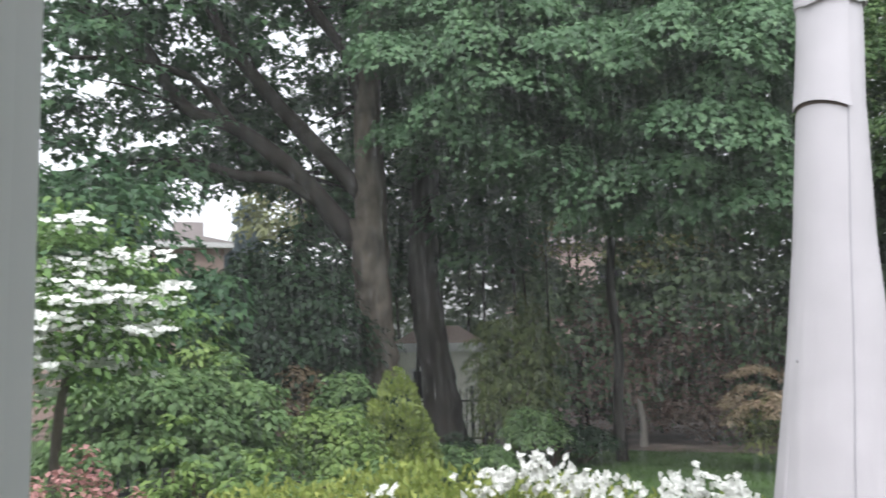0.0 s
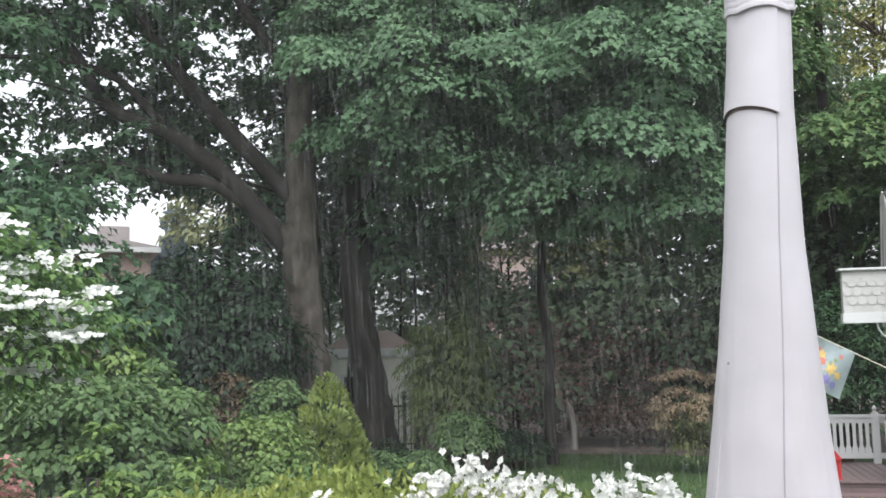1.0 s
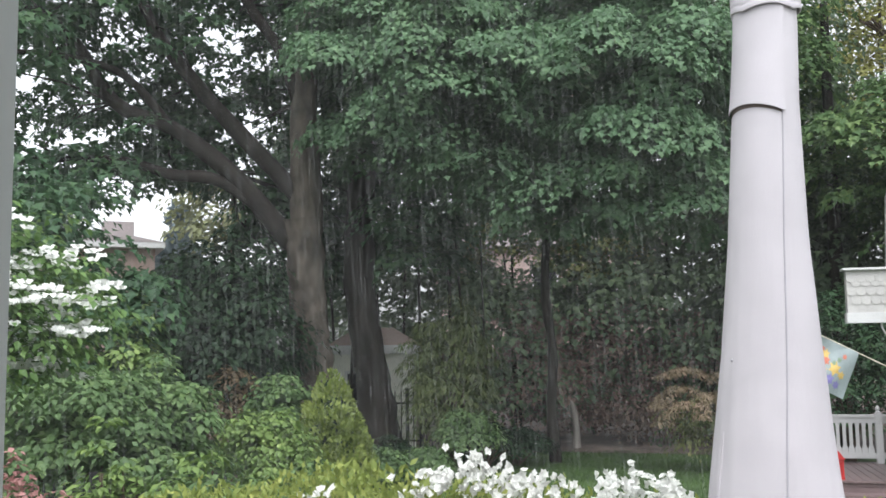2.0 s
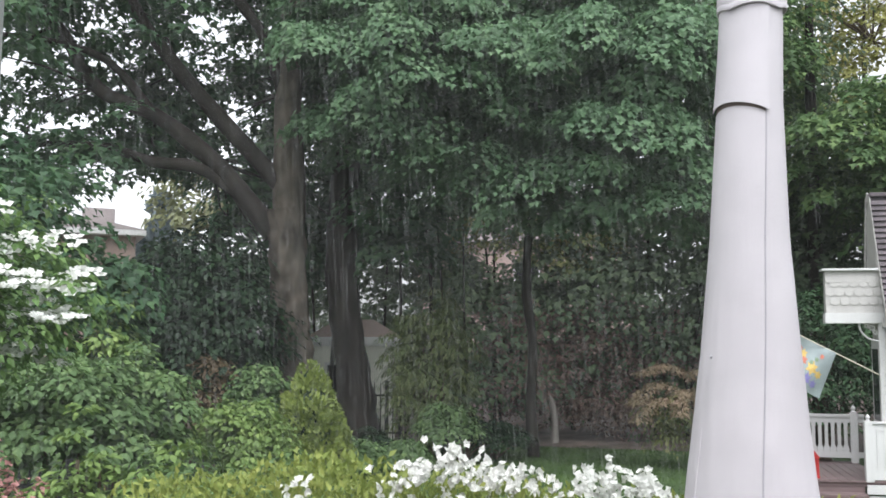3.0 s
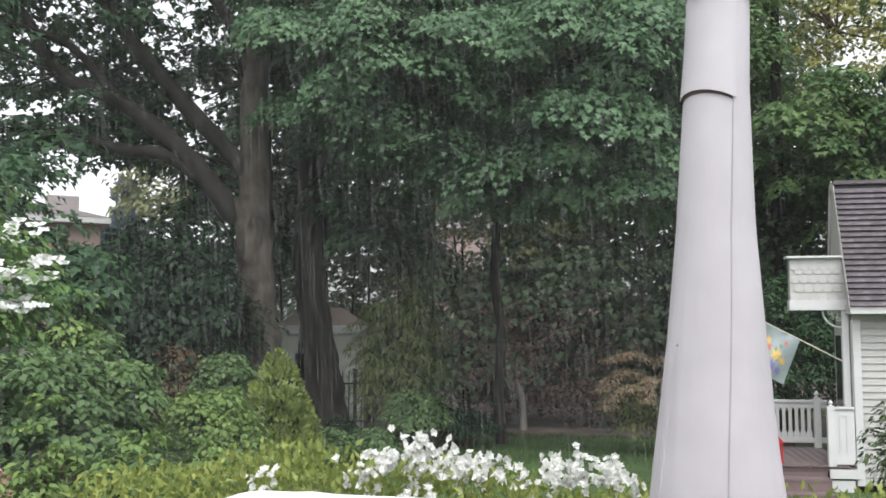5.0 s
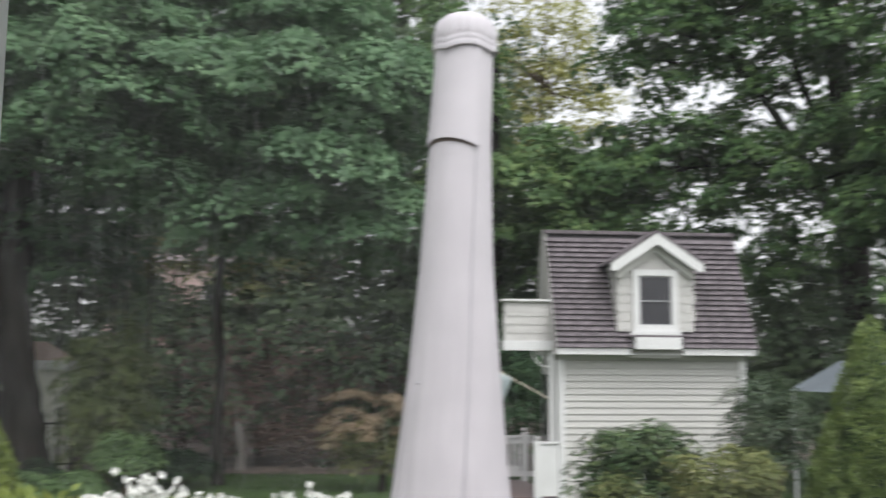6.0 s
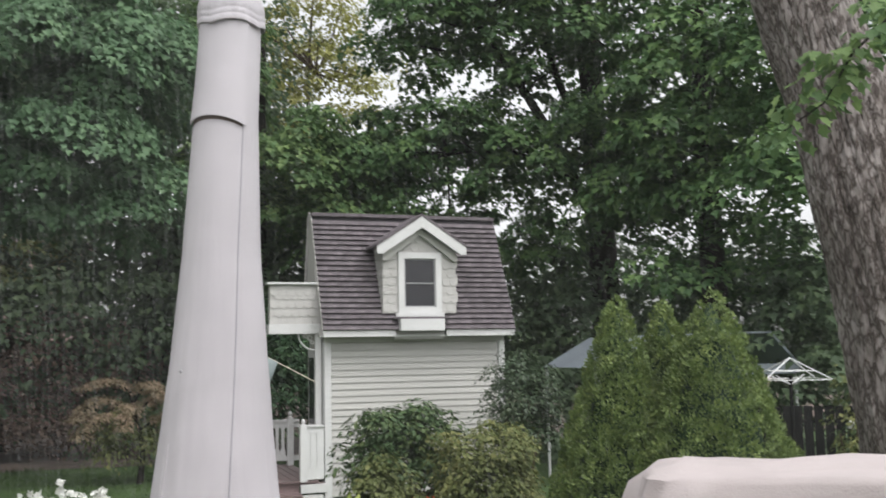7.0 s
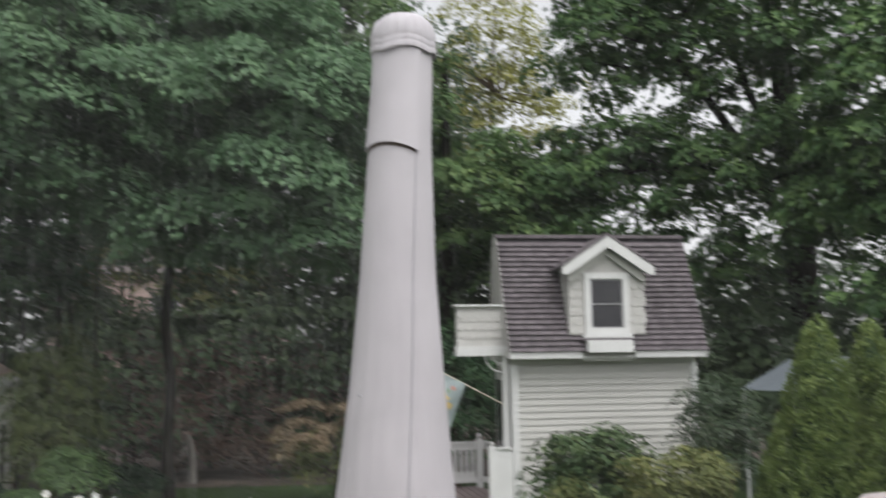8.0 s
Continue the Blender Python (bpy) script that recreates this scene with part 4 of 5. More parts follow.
for material, spots in ((M_FLAG_Y, ((0.25, 0.3, 0.09), (0.55, 0.5, 0.13), (0.3, 0.62, 0.08), (0.75, 0.58, 0.08))), (M_FLAG_R, ((0.3, 0.42, 0.09), (0.15, 0.22, 0.05), (0.7, 0.2, 0.05))), (M_FLAG_V, ((0.5, 0.75, 0.11), (0.35, 0.85, 0.09), (0.7, 0.8, 0.08))), (M_FLAG_G, ((0.5, 0.4, 0.05), (0.6, 0.3, 0.05), (0.2, 0.55, 0.04)))):
    for u, v, r in spots:
        bm = bmesh.new()
        c = bm.verts.new(flag_at(u, v) + Vector((0, -0.006, 0)))
        ring = []
        for i in range(12):
            a = math.tau * i / 12
            k = r * (1.25 if i % 2 else 0.7)
            ring.append(bm.verts.new(flag_at(min(1, max(0, u + k * math.cos(a))), min(1, max(0, v + k * math.sin(a)))) + Vector((0, -0.005, 0))))
        for i in range(12):
            bm.faces.new((c, ring[i], ring[(i + 1) % 12]))
        part("printed_flower", bm, material, flag)

lantern = thing("red_lantern", "bright red pointed garden lantern on the porch deck", "lantern", (2.172, 15.60, DZ))
part("base", boxed(-0.085, -0.085, 0, 0.085, 0.085, 0.03, 0.006), M_REDPAINT, lantern)
for x in (-0.065, 0.065):
    for y in (-0.065, 0.065):
        part("post", boxed(x - 0.012, y - 0.012, 0.03, x + 0.012, y + 0.012, 0.29, 0.003), M_REDPAINT, lantern)
part("box", boxed(-0.055, -0.055, 0.03, 0.055, 0.055, 0.29, 0.004), M_REDPAINT, lantern)
part("roof", prism([(-0.10, 0.29), (0.10, 0.29), (0.0, 0.42)], -0.09, 0.09), M_REDPAINT, lantern)

# ---------------------------------------------------------------- trees
def tree(name, label, category="tree", place=(0, 0, 0), group=""):
    return thing(name, label, category, place, group)


# the old maple with spreading limbs
maple = tree("maple_tree", "old maple with a thick grey-brown trunk and spreading limbs")
limb("trunk", [(-7.2, 19.15, -0.1), (-7.28, 19.15, 0.8), (-7.32, 19.15, 1.8), (-7.40, 19.13, 3.0), (-7.48, 19.1, 4.0), (-7.56, 19.06, 5.1)], [0.58, 0.46, 0.40, 0.38, 0.38, 0.42], M_BARK, maple, 36, 16, 0.20, 3.4)
limb("leader", [(-7.45, 19.08, 4.8), (-7.5, 19.0, 6.8), (-7.44, 19.0, 8.6), (-7.4, 19.1, 11.5)], [0.34, 0.31, 0.26, 0.15], M_BARK, maple, 14)
# Limbs and twigs use a darker bark: their silhouette is put into the colour.
for pts, r in (
        ([(-7.75, 19.0, 4.6), (-8.92, 18.42, 6.09), (-9.93, 17.9, 6.94), (-10.87, 17.3, 7.4), (-11.6, 16.9, 8.66), (-12.46, 16.25, 9.4)], [0.24, 0.19, 0.165, 0.14, 0.12, 0.10]),
        ([(-7.85, 18.95, 4.9), (-9.02, 18.37, 5.85), (-9.93, 17.9, 5.99), (-10.86, 17.35, 6.24), (-12.4, 16.5, 6.17)], [0.17, 0.13, 0.115, 0.09, 0.05]),
        ([(-7.6, 19.0, 5.6), (-8.94, 18.4, 7.15), (-9.64, 18.06, 8.07), (-10.24, 17.7, 8.99), (-10.7, 17.5, 10.2)], [0.21, 0.17, 0.155, 0.13, 0.10]),
        ([(-7.5, 19.0, 7.2), (-7.9, 18.7, 8.6), (-8.5, 18.4, 9.6), (-8.9, 18.2, 10.6)], [0.16, 0.13, 0.11, 0.08]),
        ([(-9.9, 17.9, 6.9), (-10.6, 17.2, 7.9), (-11.6, 16.5, 8.2), (-12.6, 15.9, 8.2)], [0.10, 0.08, 0.06, 0.04])):
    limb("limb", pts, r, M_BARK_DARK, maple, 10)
balls = [((-12.0, 19.0, 8.2), (2.7, 1.3, 2.7), 106), ((-11.2, 16.3, 8.6), (2.0, 0.5, 1.6), 14), ((-9.4, 17.2, 7.9), (1.4, 0.5, 1.6), 6), ((-9.8, 20.6, 9.5), (2.7, 1.4, 2.8), 118), ((-13.2, 18.0, 5.6), (1.5, 1.2, 0.6), 46), ((-11.3, 17.2, 6.0), (1.3, 0.6, 0.4), 12), ((-11.6, 16.6, 9.6), (1.6, 0.8, 1.2), 34), ((-7.2, 20.6, 10.0), (2.2, 1.8, 2.8), 110), ((-8.8, 20.2, 6.2), (1.2, 1.2, 1.2), 40), ((-13.2, 14.8, 4.6), (1.2, 1.2, 1.2), 50), ((-11.7, 15.0, 8.1), (1.1, 0.8, 1.3), 20), ((-12.3, 15.4, 6.6), (0.9, 0.8, 0.8), 16), ((-10.8, 19.6, 6.9), (1.8, 0.8, 1.0), 55), (polar(-22.6, 21.8, 4.6), (1.1, 0.6, 1.6), 60), (polar(-18.9, 22.6, 4.9), (1.1, 0.6, 1.5), 60)]
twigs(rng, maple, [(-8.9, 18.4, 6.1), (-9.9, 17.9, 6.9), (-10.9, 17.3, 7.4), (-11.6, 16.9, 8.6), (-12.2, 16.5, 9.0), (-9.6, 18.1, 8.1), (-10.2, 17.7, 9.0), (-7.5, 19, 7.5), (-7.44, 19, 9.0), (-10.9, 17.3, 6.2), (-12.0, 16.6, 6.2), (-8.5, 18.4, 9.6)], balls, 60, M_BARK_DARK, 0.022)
crown("crown", rng, balls, 0.17, M_MAPLE_DARK, maple, 46, 0.46, lobed="maple", aspect=1.0)
# Crown above the view, added to keep sky light off the limbs.
crown("upper_shade_crown", rng, [((-10.5, 17.2, 12.6), (4.2, 3.2, 1.7), 150), ((-6.5, 19.0, 13.4), (3.2, 3.2, 1.8), 110)], 0.30, M_MAPLE_DARK, maple, 60, 0.9, lobed="maple", aspect=1.0)

second = tree("dark_trunk_tree", "slender tree with a dark rain-wet trunk", place=(0, 0, 0))
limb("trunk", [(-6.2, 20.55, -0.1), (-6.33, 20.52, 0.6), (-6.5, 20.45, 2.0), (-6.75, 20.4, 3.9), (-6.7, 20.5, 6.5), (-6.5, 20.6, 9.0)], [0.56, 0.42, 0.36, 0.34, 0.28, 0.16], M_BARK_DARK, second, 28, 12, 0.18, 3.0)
crown("crown", rng, [((-6.0, 20.6, 8.2), (2.0, 1.6, 2.6), 130), ((-5.6, 20.8, 5.2), (1.5, 1.2, 1.3), 60)], 0.16, M_MAPLE_DARK, second, 60, 0.5, lobed="maple", aspect=1.0)
# Unseen top of this tree, added to darken the trunk below.
crown("upper_shade_crown", rng, [((-5.0, 21.5, 13.0), (3.0, 2.4, 1.8), 110)], 0.30, M_MAPLE_DARK, second, 60, 0.9, lobed="maple", aspect=1.0)

# hanging sprays of the nearer maple in the middle
middle = tree("maple_tree", "leafy maple with drooping layered sprays")
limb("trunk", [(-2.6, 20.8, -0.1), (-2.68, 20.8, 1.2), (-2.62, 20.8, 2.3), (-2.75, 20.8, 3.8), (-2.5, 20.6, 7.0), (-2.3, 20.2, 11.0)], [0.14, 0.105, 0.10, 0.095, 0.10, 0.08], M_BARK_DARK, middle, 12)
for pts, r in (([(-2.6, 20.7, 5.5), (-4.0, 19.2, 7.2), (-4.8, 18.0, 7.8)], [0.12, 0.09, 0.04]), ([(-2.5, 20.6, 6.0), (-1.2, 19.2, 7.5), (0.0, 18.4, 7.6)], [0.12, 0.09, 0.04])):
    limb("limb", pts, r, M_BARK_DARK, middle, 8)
balls = [(polar(-17.5, 18.5, 7.9), (1.6, 1.6, 2.2), 40), (polar(-12.8, 18.0, 7.6), (1.9, 1.7, 2.5), 55), (polar(-8.0, 18.5, 8.6), (1.9, 1.7, 2.6), 55), (polar(-3.5, 17.5, 7.0), (1.9, 1.7, 2.4), 62), (polar(0.5, 18.0, 6.9), (1.6, 1.6, 2.4), 46), (polar(-5.5, 18.5, 5.2), (2.3, 1.2, 0.9), 26)]
crown("crown", rng, balls, 0.112, M_MAPLE, middle, 310, 0.66, 0.6, 0.8, lobed="maple", aspect=1.0, shake=0.27)

# dark woods on the bank
woods = tree("woods", "dark dripping woods behind the lawn", "woods")
woods["kind"] = "stuff"
wb = []
for az, d, z, rx, rz, n in ((-19, 27, 9, 3.0, 4.5, 150), (-13, 27, 8, 3.6, 4.5, 220), (-7, 27, 9.0, 3.6, 3.9, 200), (-1, 26, 8, 3.6, 4.8, 220), (4.5, 25, 8, 3.0, 4.8, 170), (-11, 26.5, 2.7, 4.2, 1.6, 120), (-2, 26, 3.4, 4.0, 2.2, 170), (4.5, 25, 3.0, 3.0, 2.6, 150), (-17, 29, 4.2, 3.5, 2.2, 110), (8.5, 25, 4.0, 2.6, 3.6, 150), (-10.5, 25.8, 1.3, 2.4, 1.0, 50), (-5.5, 26.4, 1.4, 2.4, 1.1, 24), (-0.5, 26.4, 1.4, 2.4, 1.1, 24), (4, 25.6, 1.4, 2.2, 1.1, 40)):
    wb.append((polar(az, d, z), (rx, 1.8, rz), n))
crown("foliage", rng, wb, 0.17, M_WOODS, woods, 64, 0.7, 0.5, 0.9, lobed="maple", aspect=0.9)
# Unseen high foliage, added so the woods beneath lie in shade.
crown("upper_shade_foliage", rng, [(polar(az, 27, 14.2), (4.0, 3.0, 1.8), 110) for az in (-16, -9, -2)], 0.34, M_WOODS, woods, 50, 1.0, lobed="maple")
crown("brush", rng, [(polar(-9.5, 25.0, 1.3), (2.0, 0.8, 0.9), 34), (polar(-4.0, 24.9, 1.7), (2.4, 0.8, 1.7), 130), (polar(0.8, 24.9, 1.5), (2.0, 0.8, 1.5), 90), (polar(-8.0, 25.2, 1.9), (2.2, 0.8, 1.7), 80)], 0.075, M_BRUSH, woods, 90, 0.5, label="brown leafless brush")
bm = bmesh.new()
for i in range(26):
    az, d = rng.uniform(-22, 7), rng.uniform(23.5, 29)
    p = polar(az, d)
    p.z = lie(p.x, p.y)
    r = rng.uniform(0.02, 0.07)
    lean = rng.normal(0, 0.35, 2)
    tube(bm, [p, p + Vector((lean[0] * 0.4, lean[1] * 0.3, 2.5)), p + Vector((lean[0] * 1.3, lean[1], 6.5))], [r, r * 0.8, r * 0.5], 7, cap=False)
tagged(part("stemwork", bm, M_BARK_DARK, woods), kind="stuff")
crown("saplings", rng, [(polar(-8.6, 25.0, 5.2), (1.7, 0.8, 0.9), 26), (polar(-4.2, 25.0, 4.6), (1.2, 0.8, 0.8), 14)], 0.12, M_OLIVE, woods, 50, 0.36, lobed="maple", label="yellow-green sapling leaves")

snag = tree("dead_stump", "pale broken dead trunk at the edge of the woods", "stump", polar(-6.0, 23.6))
limb("trunk", [(0, 0, -0.1), (0.02, 0, 0.5), (-0.04, 0, 0.95), (-0.1, 0, 1.15)], [0.12, 0.085, 0.075, 0.02], M_DEADWOOD, snag, 9)

# trees behind the garden house
right_wood = tree("oak_tree", "tall leafy tree with gaps of white sky behind the garden house")
limb("trunk", [polar(28.4, 23, -0.1), polar(28.2, 23, 4.5), polar(27.8, 23, 9), polar(27.0, 23, 13)], [0.40, 0.31, 0.26, 0.16], M_BARK_DARK, right_wood, 12)
for pts, r in (
        ([polar(28.2, 23, 5.0), polar(25.0, 22.5, 7.6), polar(21.0, 22.0, 10.0)], [0.15, 0.11, 0.06]),
        ([polar(28.1, 23, 6.0), polar(30.5, 22.5, 8.0), polar(33.0, 22.0, 9.0)], [0.14, 0.10, 0.06]),
        ([polar(28.0, 23, 6.8), polar(26.0, 22.8, 8.6), polar(24.6, 22.4, 10.6)], [0.12, 0.09, 0.05]),
        ([polar(26.4, 22.8, 6.4), polar(23.0, 22.4, 6.9), polar(19.2, 22.0, 6.8)], [0.07, 0.05, 0.025])):
    limb("limb", pts, r, M_BARK_DARK, right_wood, 8)
balls = [(polar(17.6, 22, 9.9), (1.7, 1.8, 1.8), 36), (polar(21.8, 22, 10.0), (2.2, 2.0, 1.9), 37), (polar(26.5, 21.5, 9.9), (2.2, 2.0, 1.8), 36), (polar(32.0, 21, 8.2), (2.0, 2.0, 3.0), 56), (polar(19.5, 21.5, 7.2), (1.3, 1.2, 0.8), 12), (polar(23.6, 21.5, 6.6), (1.3, 1.2, 1.0), 12), (polar(30.4, 21.0, 5.8), (1.0, 1.4, 1.5), 55), (polar(15.0, 22.5, 6.4), (1.1, 1.4, 1.3), 46), (polar(25.0, 22.5, 4.6), (1.0, 1.2, 0.6), 12), (polar(20.6, 22.5, 4.9), (0.9, 0.8, 0.5), 10), (polar(26.8, 21.8, 7.2), (0.6, 0.8, 1.0), 10)]
twigs(rng, right_wood, [polar(28.2, 23, 5.5), polar(27.8, 23, 9), polar(26.4, 22.8, 6.5), polar(24.0, 22.5, 8.2), polar(22.5, 22.2, 9.0), polar(21, 22, 10), polar(29.5, 22.7, 7.3), polar(31, 22.3, 8.4), polar(19.4, 22, 6.8), polar(23, 22.4, 6.9)], balls, 60, M_BARK_DARK, 0.028)
crown("crown", rng, balls, 0.14, M_MAPLE_RIGHT, right_wood, 145, 0.58, 0.5, lobed="maple", aspect=1.0, shake=0.24)
crown("hanging_sprays", rng, [(polar(20.6, 22.5, 6.9), (2.7, 1.2, 1.7), 60), (polar(20.8, 22.5, 5.5), (2.2, 0.8, 1.0), 32), (polar(24.0, 22.5, 8.4), (1.6, 0.8, 0.9), 16), (polar(25.6, 22.5, 6.6), (1.6, 1.0, 1.9), 24), (polar(14.6, 23, 6.3), (1.2, 1.0, 1.0), 24)], 0.14, M_MAPLE_RIGHT, right_wood, 62, 0.40, 0.4, lobed="maple", aspect=1.0, inner=0.0)
# Out-of-view top, added to shade the oak's lower sprays.
crown("upper_shade_crown", rng, [(polar(21, 21.5, 13.8), (3.2, 3.0, 1.6), 60), (polar(30, 21.5, 13.8), (3.2, 3.0, 1.6), 60)], 0.30, M_MAPLE_RIGHT, right_wood, 60, 0.9, lobed="maple")

far_right = tree("oak_tree", "dense dark tree beside the furrowed trunk")
limb("trunk", [polar(34.5, 20.5, -0.1), polar(34.2, 20.5, 5), polar(34, 20.5, 10)], [0.3, 0.24, 0.14], M_BARK_DARK, far_right, 12)
crown("crown", rng, [(polar(35.2, 20, 7.4), (2.4, 1.8, 3.2), 112), (polar(41.0, 18, 7.0), (2.2, 1.8, 3.4), 95), (polar(36, 20.5, 4.0), (2.6, 1.0, 0.9), 22)], 0.16, M_MAPLE_RIGHT, far_right, 85, 0.62, 0.5, lobed="maple", aspect=1.0, shake=0.18)

low_wood = tree("understorey", "dark hedge of bushes and saplings behind the garden house", "bushes")
low_wood["kind"] = "stuff"
crown("foliage", rng, [(polar(10.5, 24, 3.6), (2.0, 1.4, 2.6), 130), (polar(23, 25, 3.2), (2.6, 1.4, 1.7), 120), (polar(29.5, 24, 2.8), (2.8, 1.4, 2.2), 150), (polar(36, 22.5, 2.5), (2.8, 1.4, 2.2), 150), (polar(42, 20, 2.4), (2.6, 1.4, 2.2), 150), (polar(16, 26, 3.5), (2.6, 1.4, 2.0), 110), (polar(25, 21.5, 1.0), (1.9, 0.8, 1.0), 50)], 0.17, M_WOODS, low_wood, 50, 0.55, lobed="maple", aspect=0.9)

spring = tree("birch_tree", "yellow-green tree in young thin leaf")
limb("trunk", [polar(11.9, 30, -0.1), polar(11.5, 30, 3.5), polar(11.9, 30, 7), polar(11.2, 30, 10), polar(11.6, 30, 14)], [0.13, 0.10, 0.075, 0.06, 0.03], M_BARK, spring, 10)
balls = [(polar(11.8, 30, 10.0), (2.6, 2.0, 3.2), 130), (polar(10.0, 29, 7.0), (1.8, 1.6, 1.8), 70), (polar(8.4, 30, 10.2), (1.8, 1.6, 2.6), 70), (polar(11.6, 30, 13.0), (2.4, 1.8, 2.2), 40)]
twigs(rng, spring, [polar(11.7, 30, z) for z in (5, 6.5, 8, 9.5, 11)], balls, 40, M_TWIG, 0.025)
crown("crown", rng, balls, 0.13, M_PALE, spring, 55, 0.6)
edge_tree = tree("maple_tree", "fresh green maple beyond the parasol")
limb("trunk", [polar(8.5, 23, -0.1), polar(8.4, 23, 5), polar(8.5, 23, 10)], [0.2, 0.15, 0.08], M_BARK_DARK, edge_tree, 10)
crown("crown", rng, [(polar(10.8, 22, 6.3), (1.6, 1.6, 1.5), 80), (polar(5.2, 22.5, 8.5), (1.4, 1.6, 2.4), 100), (polar(12.6, 22.5, 5.3), (0.9, 1.2, 1.4), 50)], 0.14, M_FRESH, edge_tree, 80, 0.48, 0.5, lobed="maple", aspect=1.0, shake=0.18)

back_bush = shrub(rng, "laurel_bush", "dark green laurel behind the porch rail", "shrub", polar(8.6, 20.6), (1.35, 0.9), 3.3, 0.09, M_MAPLE_DARK, 190, 70, 0.32, low=-0.8)

# the near furrowed trunk
near = tree("furrowed_tree", "large leaning tree with deeply furrowed grey-brown bark")
pts, rad = smooth_line([(4.16, 4.10, -0.1), (4.12, 4.12, 0.8), (4.05, 4.17, 1.65), (3.98, 4.22, 2.3), (3.88, 4.29, 3.0), (3.80, 4.36, 3.6), (3.66, 4.47, 4.3), (3.5, 4.6, 5.4)], [0.42, 0.36, 0.325, 0.31, 0.295, 0.28, 0.275, 0.27], 44)
bm = bmesh.new()
rings = tube(bm, pts, rad, 190)
for ring, p in zip(rings, pts):
    for v in ring:
        w = v.co - p
        w.z = 0
        w.normalize()
        q = Vector((w.x * 0.28 * 24, w.y * 0.28 * 24, v.co.z * 3.0))
        q += Vector((0.5, 0.3, 0.0)) * noise.noise(q * 0.7 + Vector((3, 1, 0)))
        ridge = min(1.0, abs(noise.noise(q)) * 3.2)
        plate = noise.noise(Vector((q.x * 1.6, q.y * 1.6, v.co.z * 9.0)))
        v.co += w * (0.020 * ridge ** 0.5 - 0.020 + 0.009 * plate + 0.03 * noise.noise(Vector((w.x * 1.5, w.y * 1.5, v.co.z * 1.3))))
part("trunk", bm, M_BARK_NEAR, near, smooth=True)
bm = bmesh.new()
sp = [Vector((3.16, 3.32, 3.74)), Vector((3.02, 3.42, 3.58)), Vector((2.93, 3.50, 3.38)), Vector((2.79, 3.63, 3.26))]
tube(bm, [Vector((3.70, 4.3, 4.3)), *sp], [0.010, 0.008, 0.006, 0.004, 0.003], 6)
part("branch", bm, M_BARK_DARK, near, smooth=True)
cs = np.array([sp[i].lerp(sp[i + 1], t) for i in range(3) for t in (0.1, 0.5, 0.9)]) + rng.normal(0, 0.035, (9, 3))
b, a, nn = domes(rng, cs, np.full(9, 0.13), 22, 0.25, 1.2, 0.35)
ln = rng.uniform(0.055, 0.085, len(b))
tagged(part("leaf_spray", leaf_mesh("leaf_spray", b, a, nn, ln, ln * 1.0, 0.1, True), M_FRESH, near, "lobed green leaves"), kind="stuff")

# ---------------------------------------------------------------- shrubs
left_tree = tree("ash_tree", "mid-green tree behind the dogwood", place=polar(-38.0, 16.0))
limb("trunk", [(0, 0, -0.1), (0.1, 0, 2.0), (0, 0, 4.0)], [0.12, 0.09, 0.05], M_BARK_DARK, left_tree, 8)
crown("crown", rng, [((0.2, 0, 3.9), (1.9, 1.4, 1.4), 130), ((1.2, -0.2, 2.6), (1.1, 1.0, 1.0), 60), ((1.6, 0.5, 3.0), (1.1, 0.8, 0.7), 50)], 0.14, M_MAPLE_DARK, left_tree, 40, 0.4, lobed="maple", aspect=1.0)
yew = shrub(rng, "yew_tree", "dark green spreading yew below the maple", "evergreen", polar(-26.9, 20.3), (1.8, 1.2), 4.3, 0.15, M_YEW, 420, 50, 0.46, low=-0.6)
shrub(rng, "bronze_shrub", "small reddish-brown shrub below the yew", "shrub", polar(-25.3, 18.9), (0.42, 0.4), 2.1, 0.09, M_BRONZE, 46, 40, 0.2)
dog = tree("dogwood_tree", "dogwood covered in flat white blossoms", place=polar(-38.6, 9.0))
limb("trunk", [(-0.2, 0.3, -0.1), (-0.25, 0.3, 1.0), (-0.1, 0.2, 2.0), (0.3, 0.1, 2.7)], [0.07, 0.055, 0.04, 0.02], M_BARK, dog, 8)
balls = [((0.0, 0, 2.65), (1.05, 1.0, 0.75), 150), ((0.0, 0, 3.15), (0.8, 0.8, 0.5), 26)]
crown("leaves", rng, balls, 0.085, M_DOGLEAF, dog, 30, 0.24, 0.3, 0.3, aspect=0.6)
cs = in_ball(rng, 125, (0.0, -0.12, 2.66), (1.05, 1.0, 0.62), 0.6)
cs[:, 2] = np.round((cs[:, 2] + 0.12 * cs[:, 0]) / 0.26) * 0.26 - 0.12 * cs[:, 0] + rng.normal(0, 0.075, len(cs))
b0 = np.repeat(cs, 7, 0) + rng.normal(0, 1, (125 * 7, 3)) * np.array([[0.13, 0.13, 0.022]])
th = rng.random(len(b0)) * math.tau
pb, pa, pn = [], [], []
for k in range(4):
    o = np.stack([np.cos(th + k * math.pi / 2), np.sin(th + k * math.pi / 2), 0 * th + 0.45], 1)
    pb.append(b0)
    pa.append(o)
    pn.append(np.array([[0.5, -0.8, 0.9]]) + rng.normal(0, 0.25, o.shape))
pb, pa, pn = map(np.concatenate, (pb, pa, pn))
tagged(part("blossoms", leaf_mesh("blossoms", pb, pa, pn, np.full(len(pb), 0.066), np.full(len(pb), 0.062), 0.1), M_PETAL, dog, "flat white four-petalled blossoms"), kind="stuff")

shrub(rng, "lilac_shrub", "large blue-green leafy lilac shrub", "shrub", polar(-33.5, 12.5), (1.4, 1.0), 2.0, 0.10, M_SHRUB, 210, 52, 0.26, aspect=0.75)
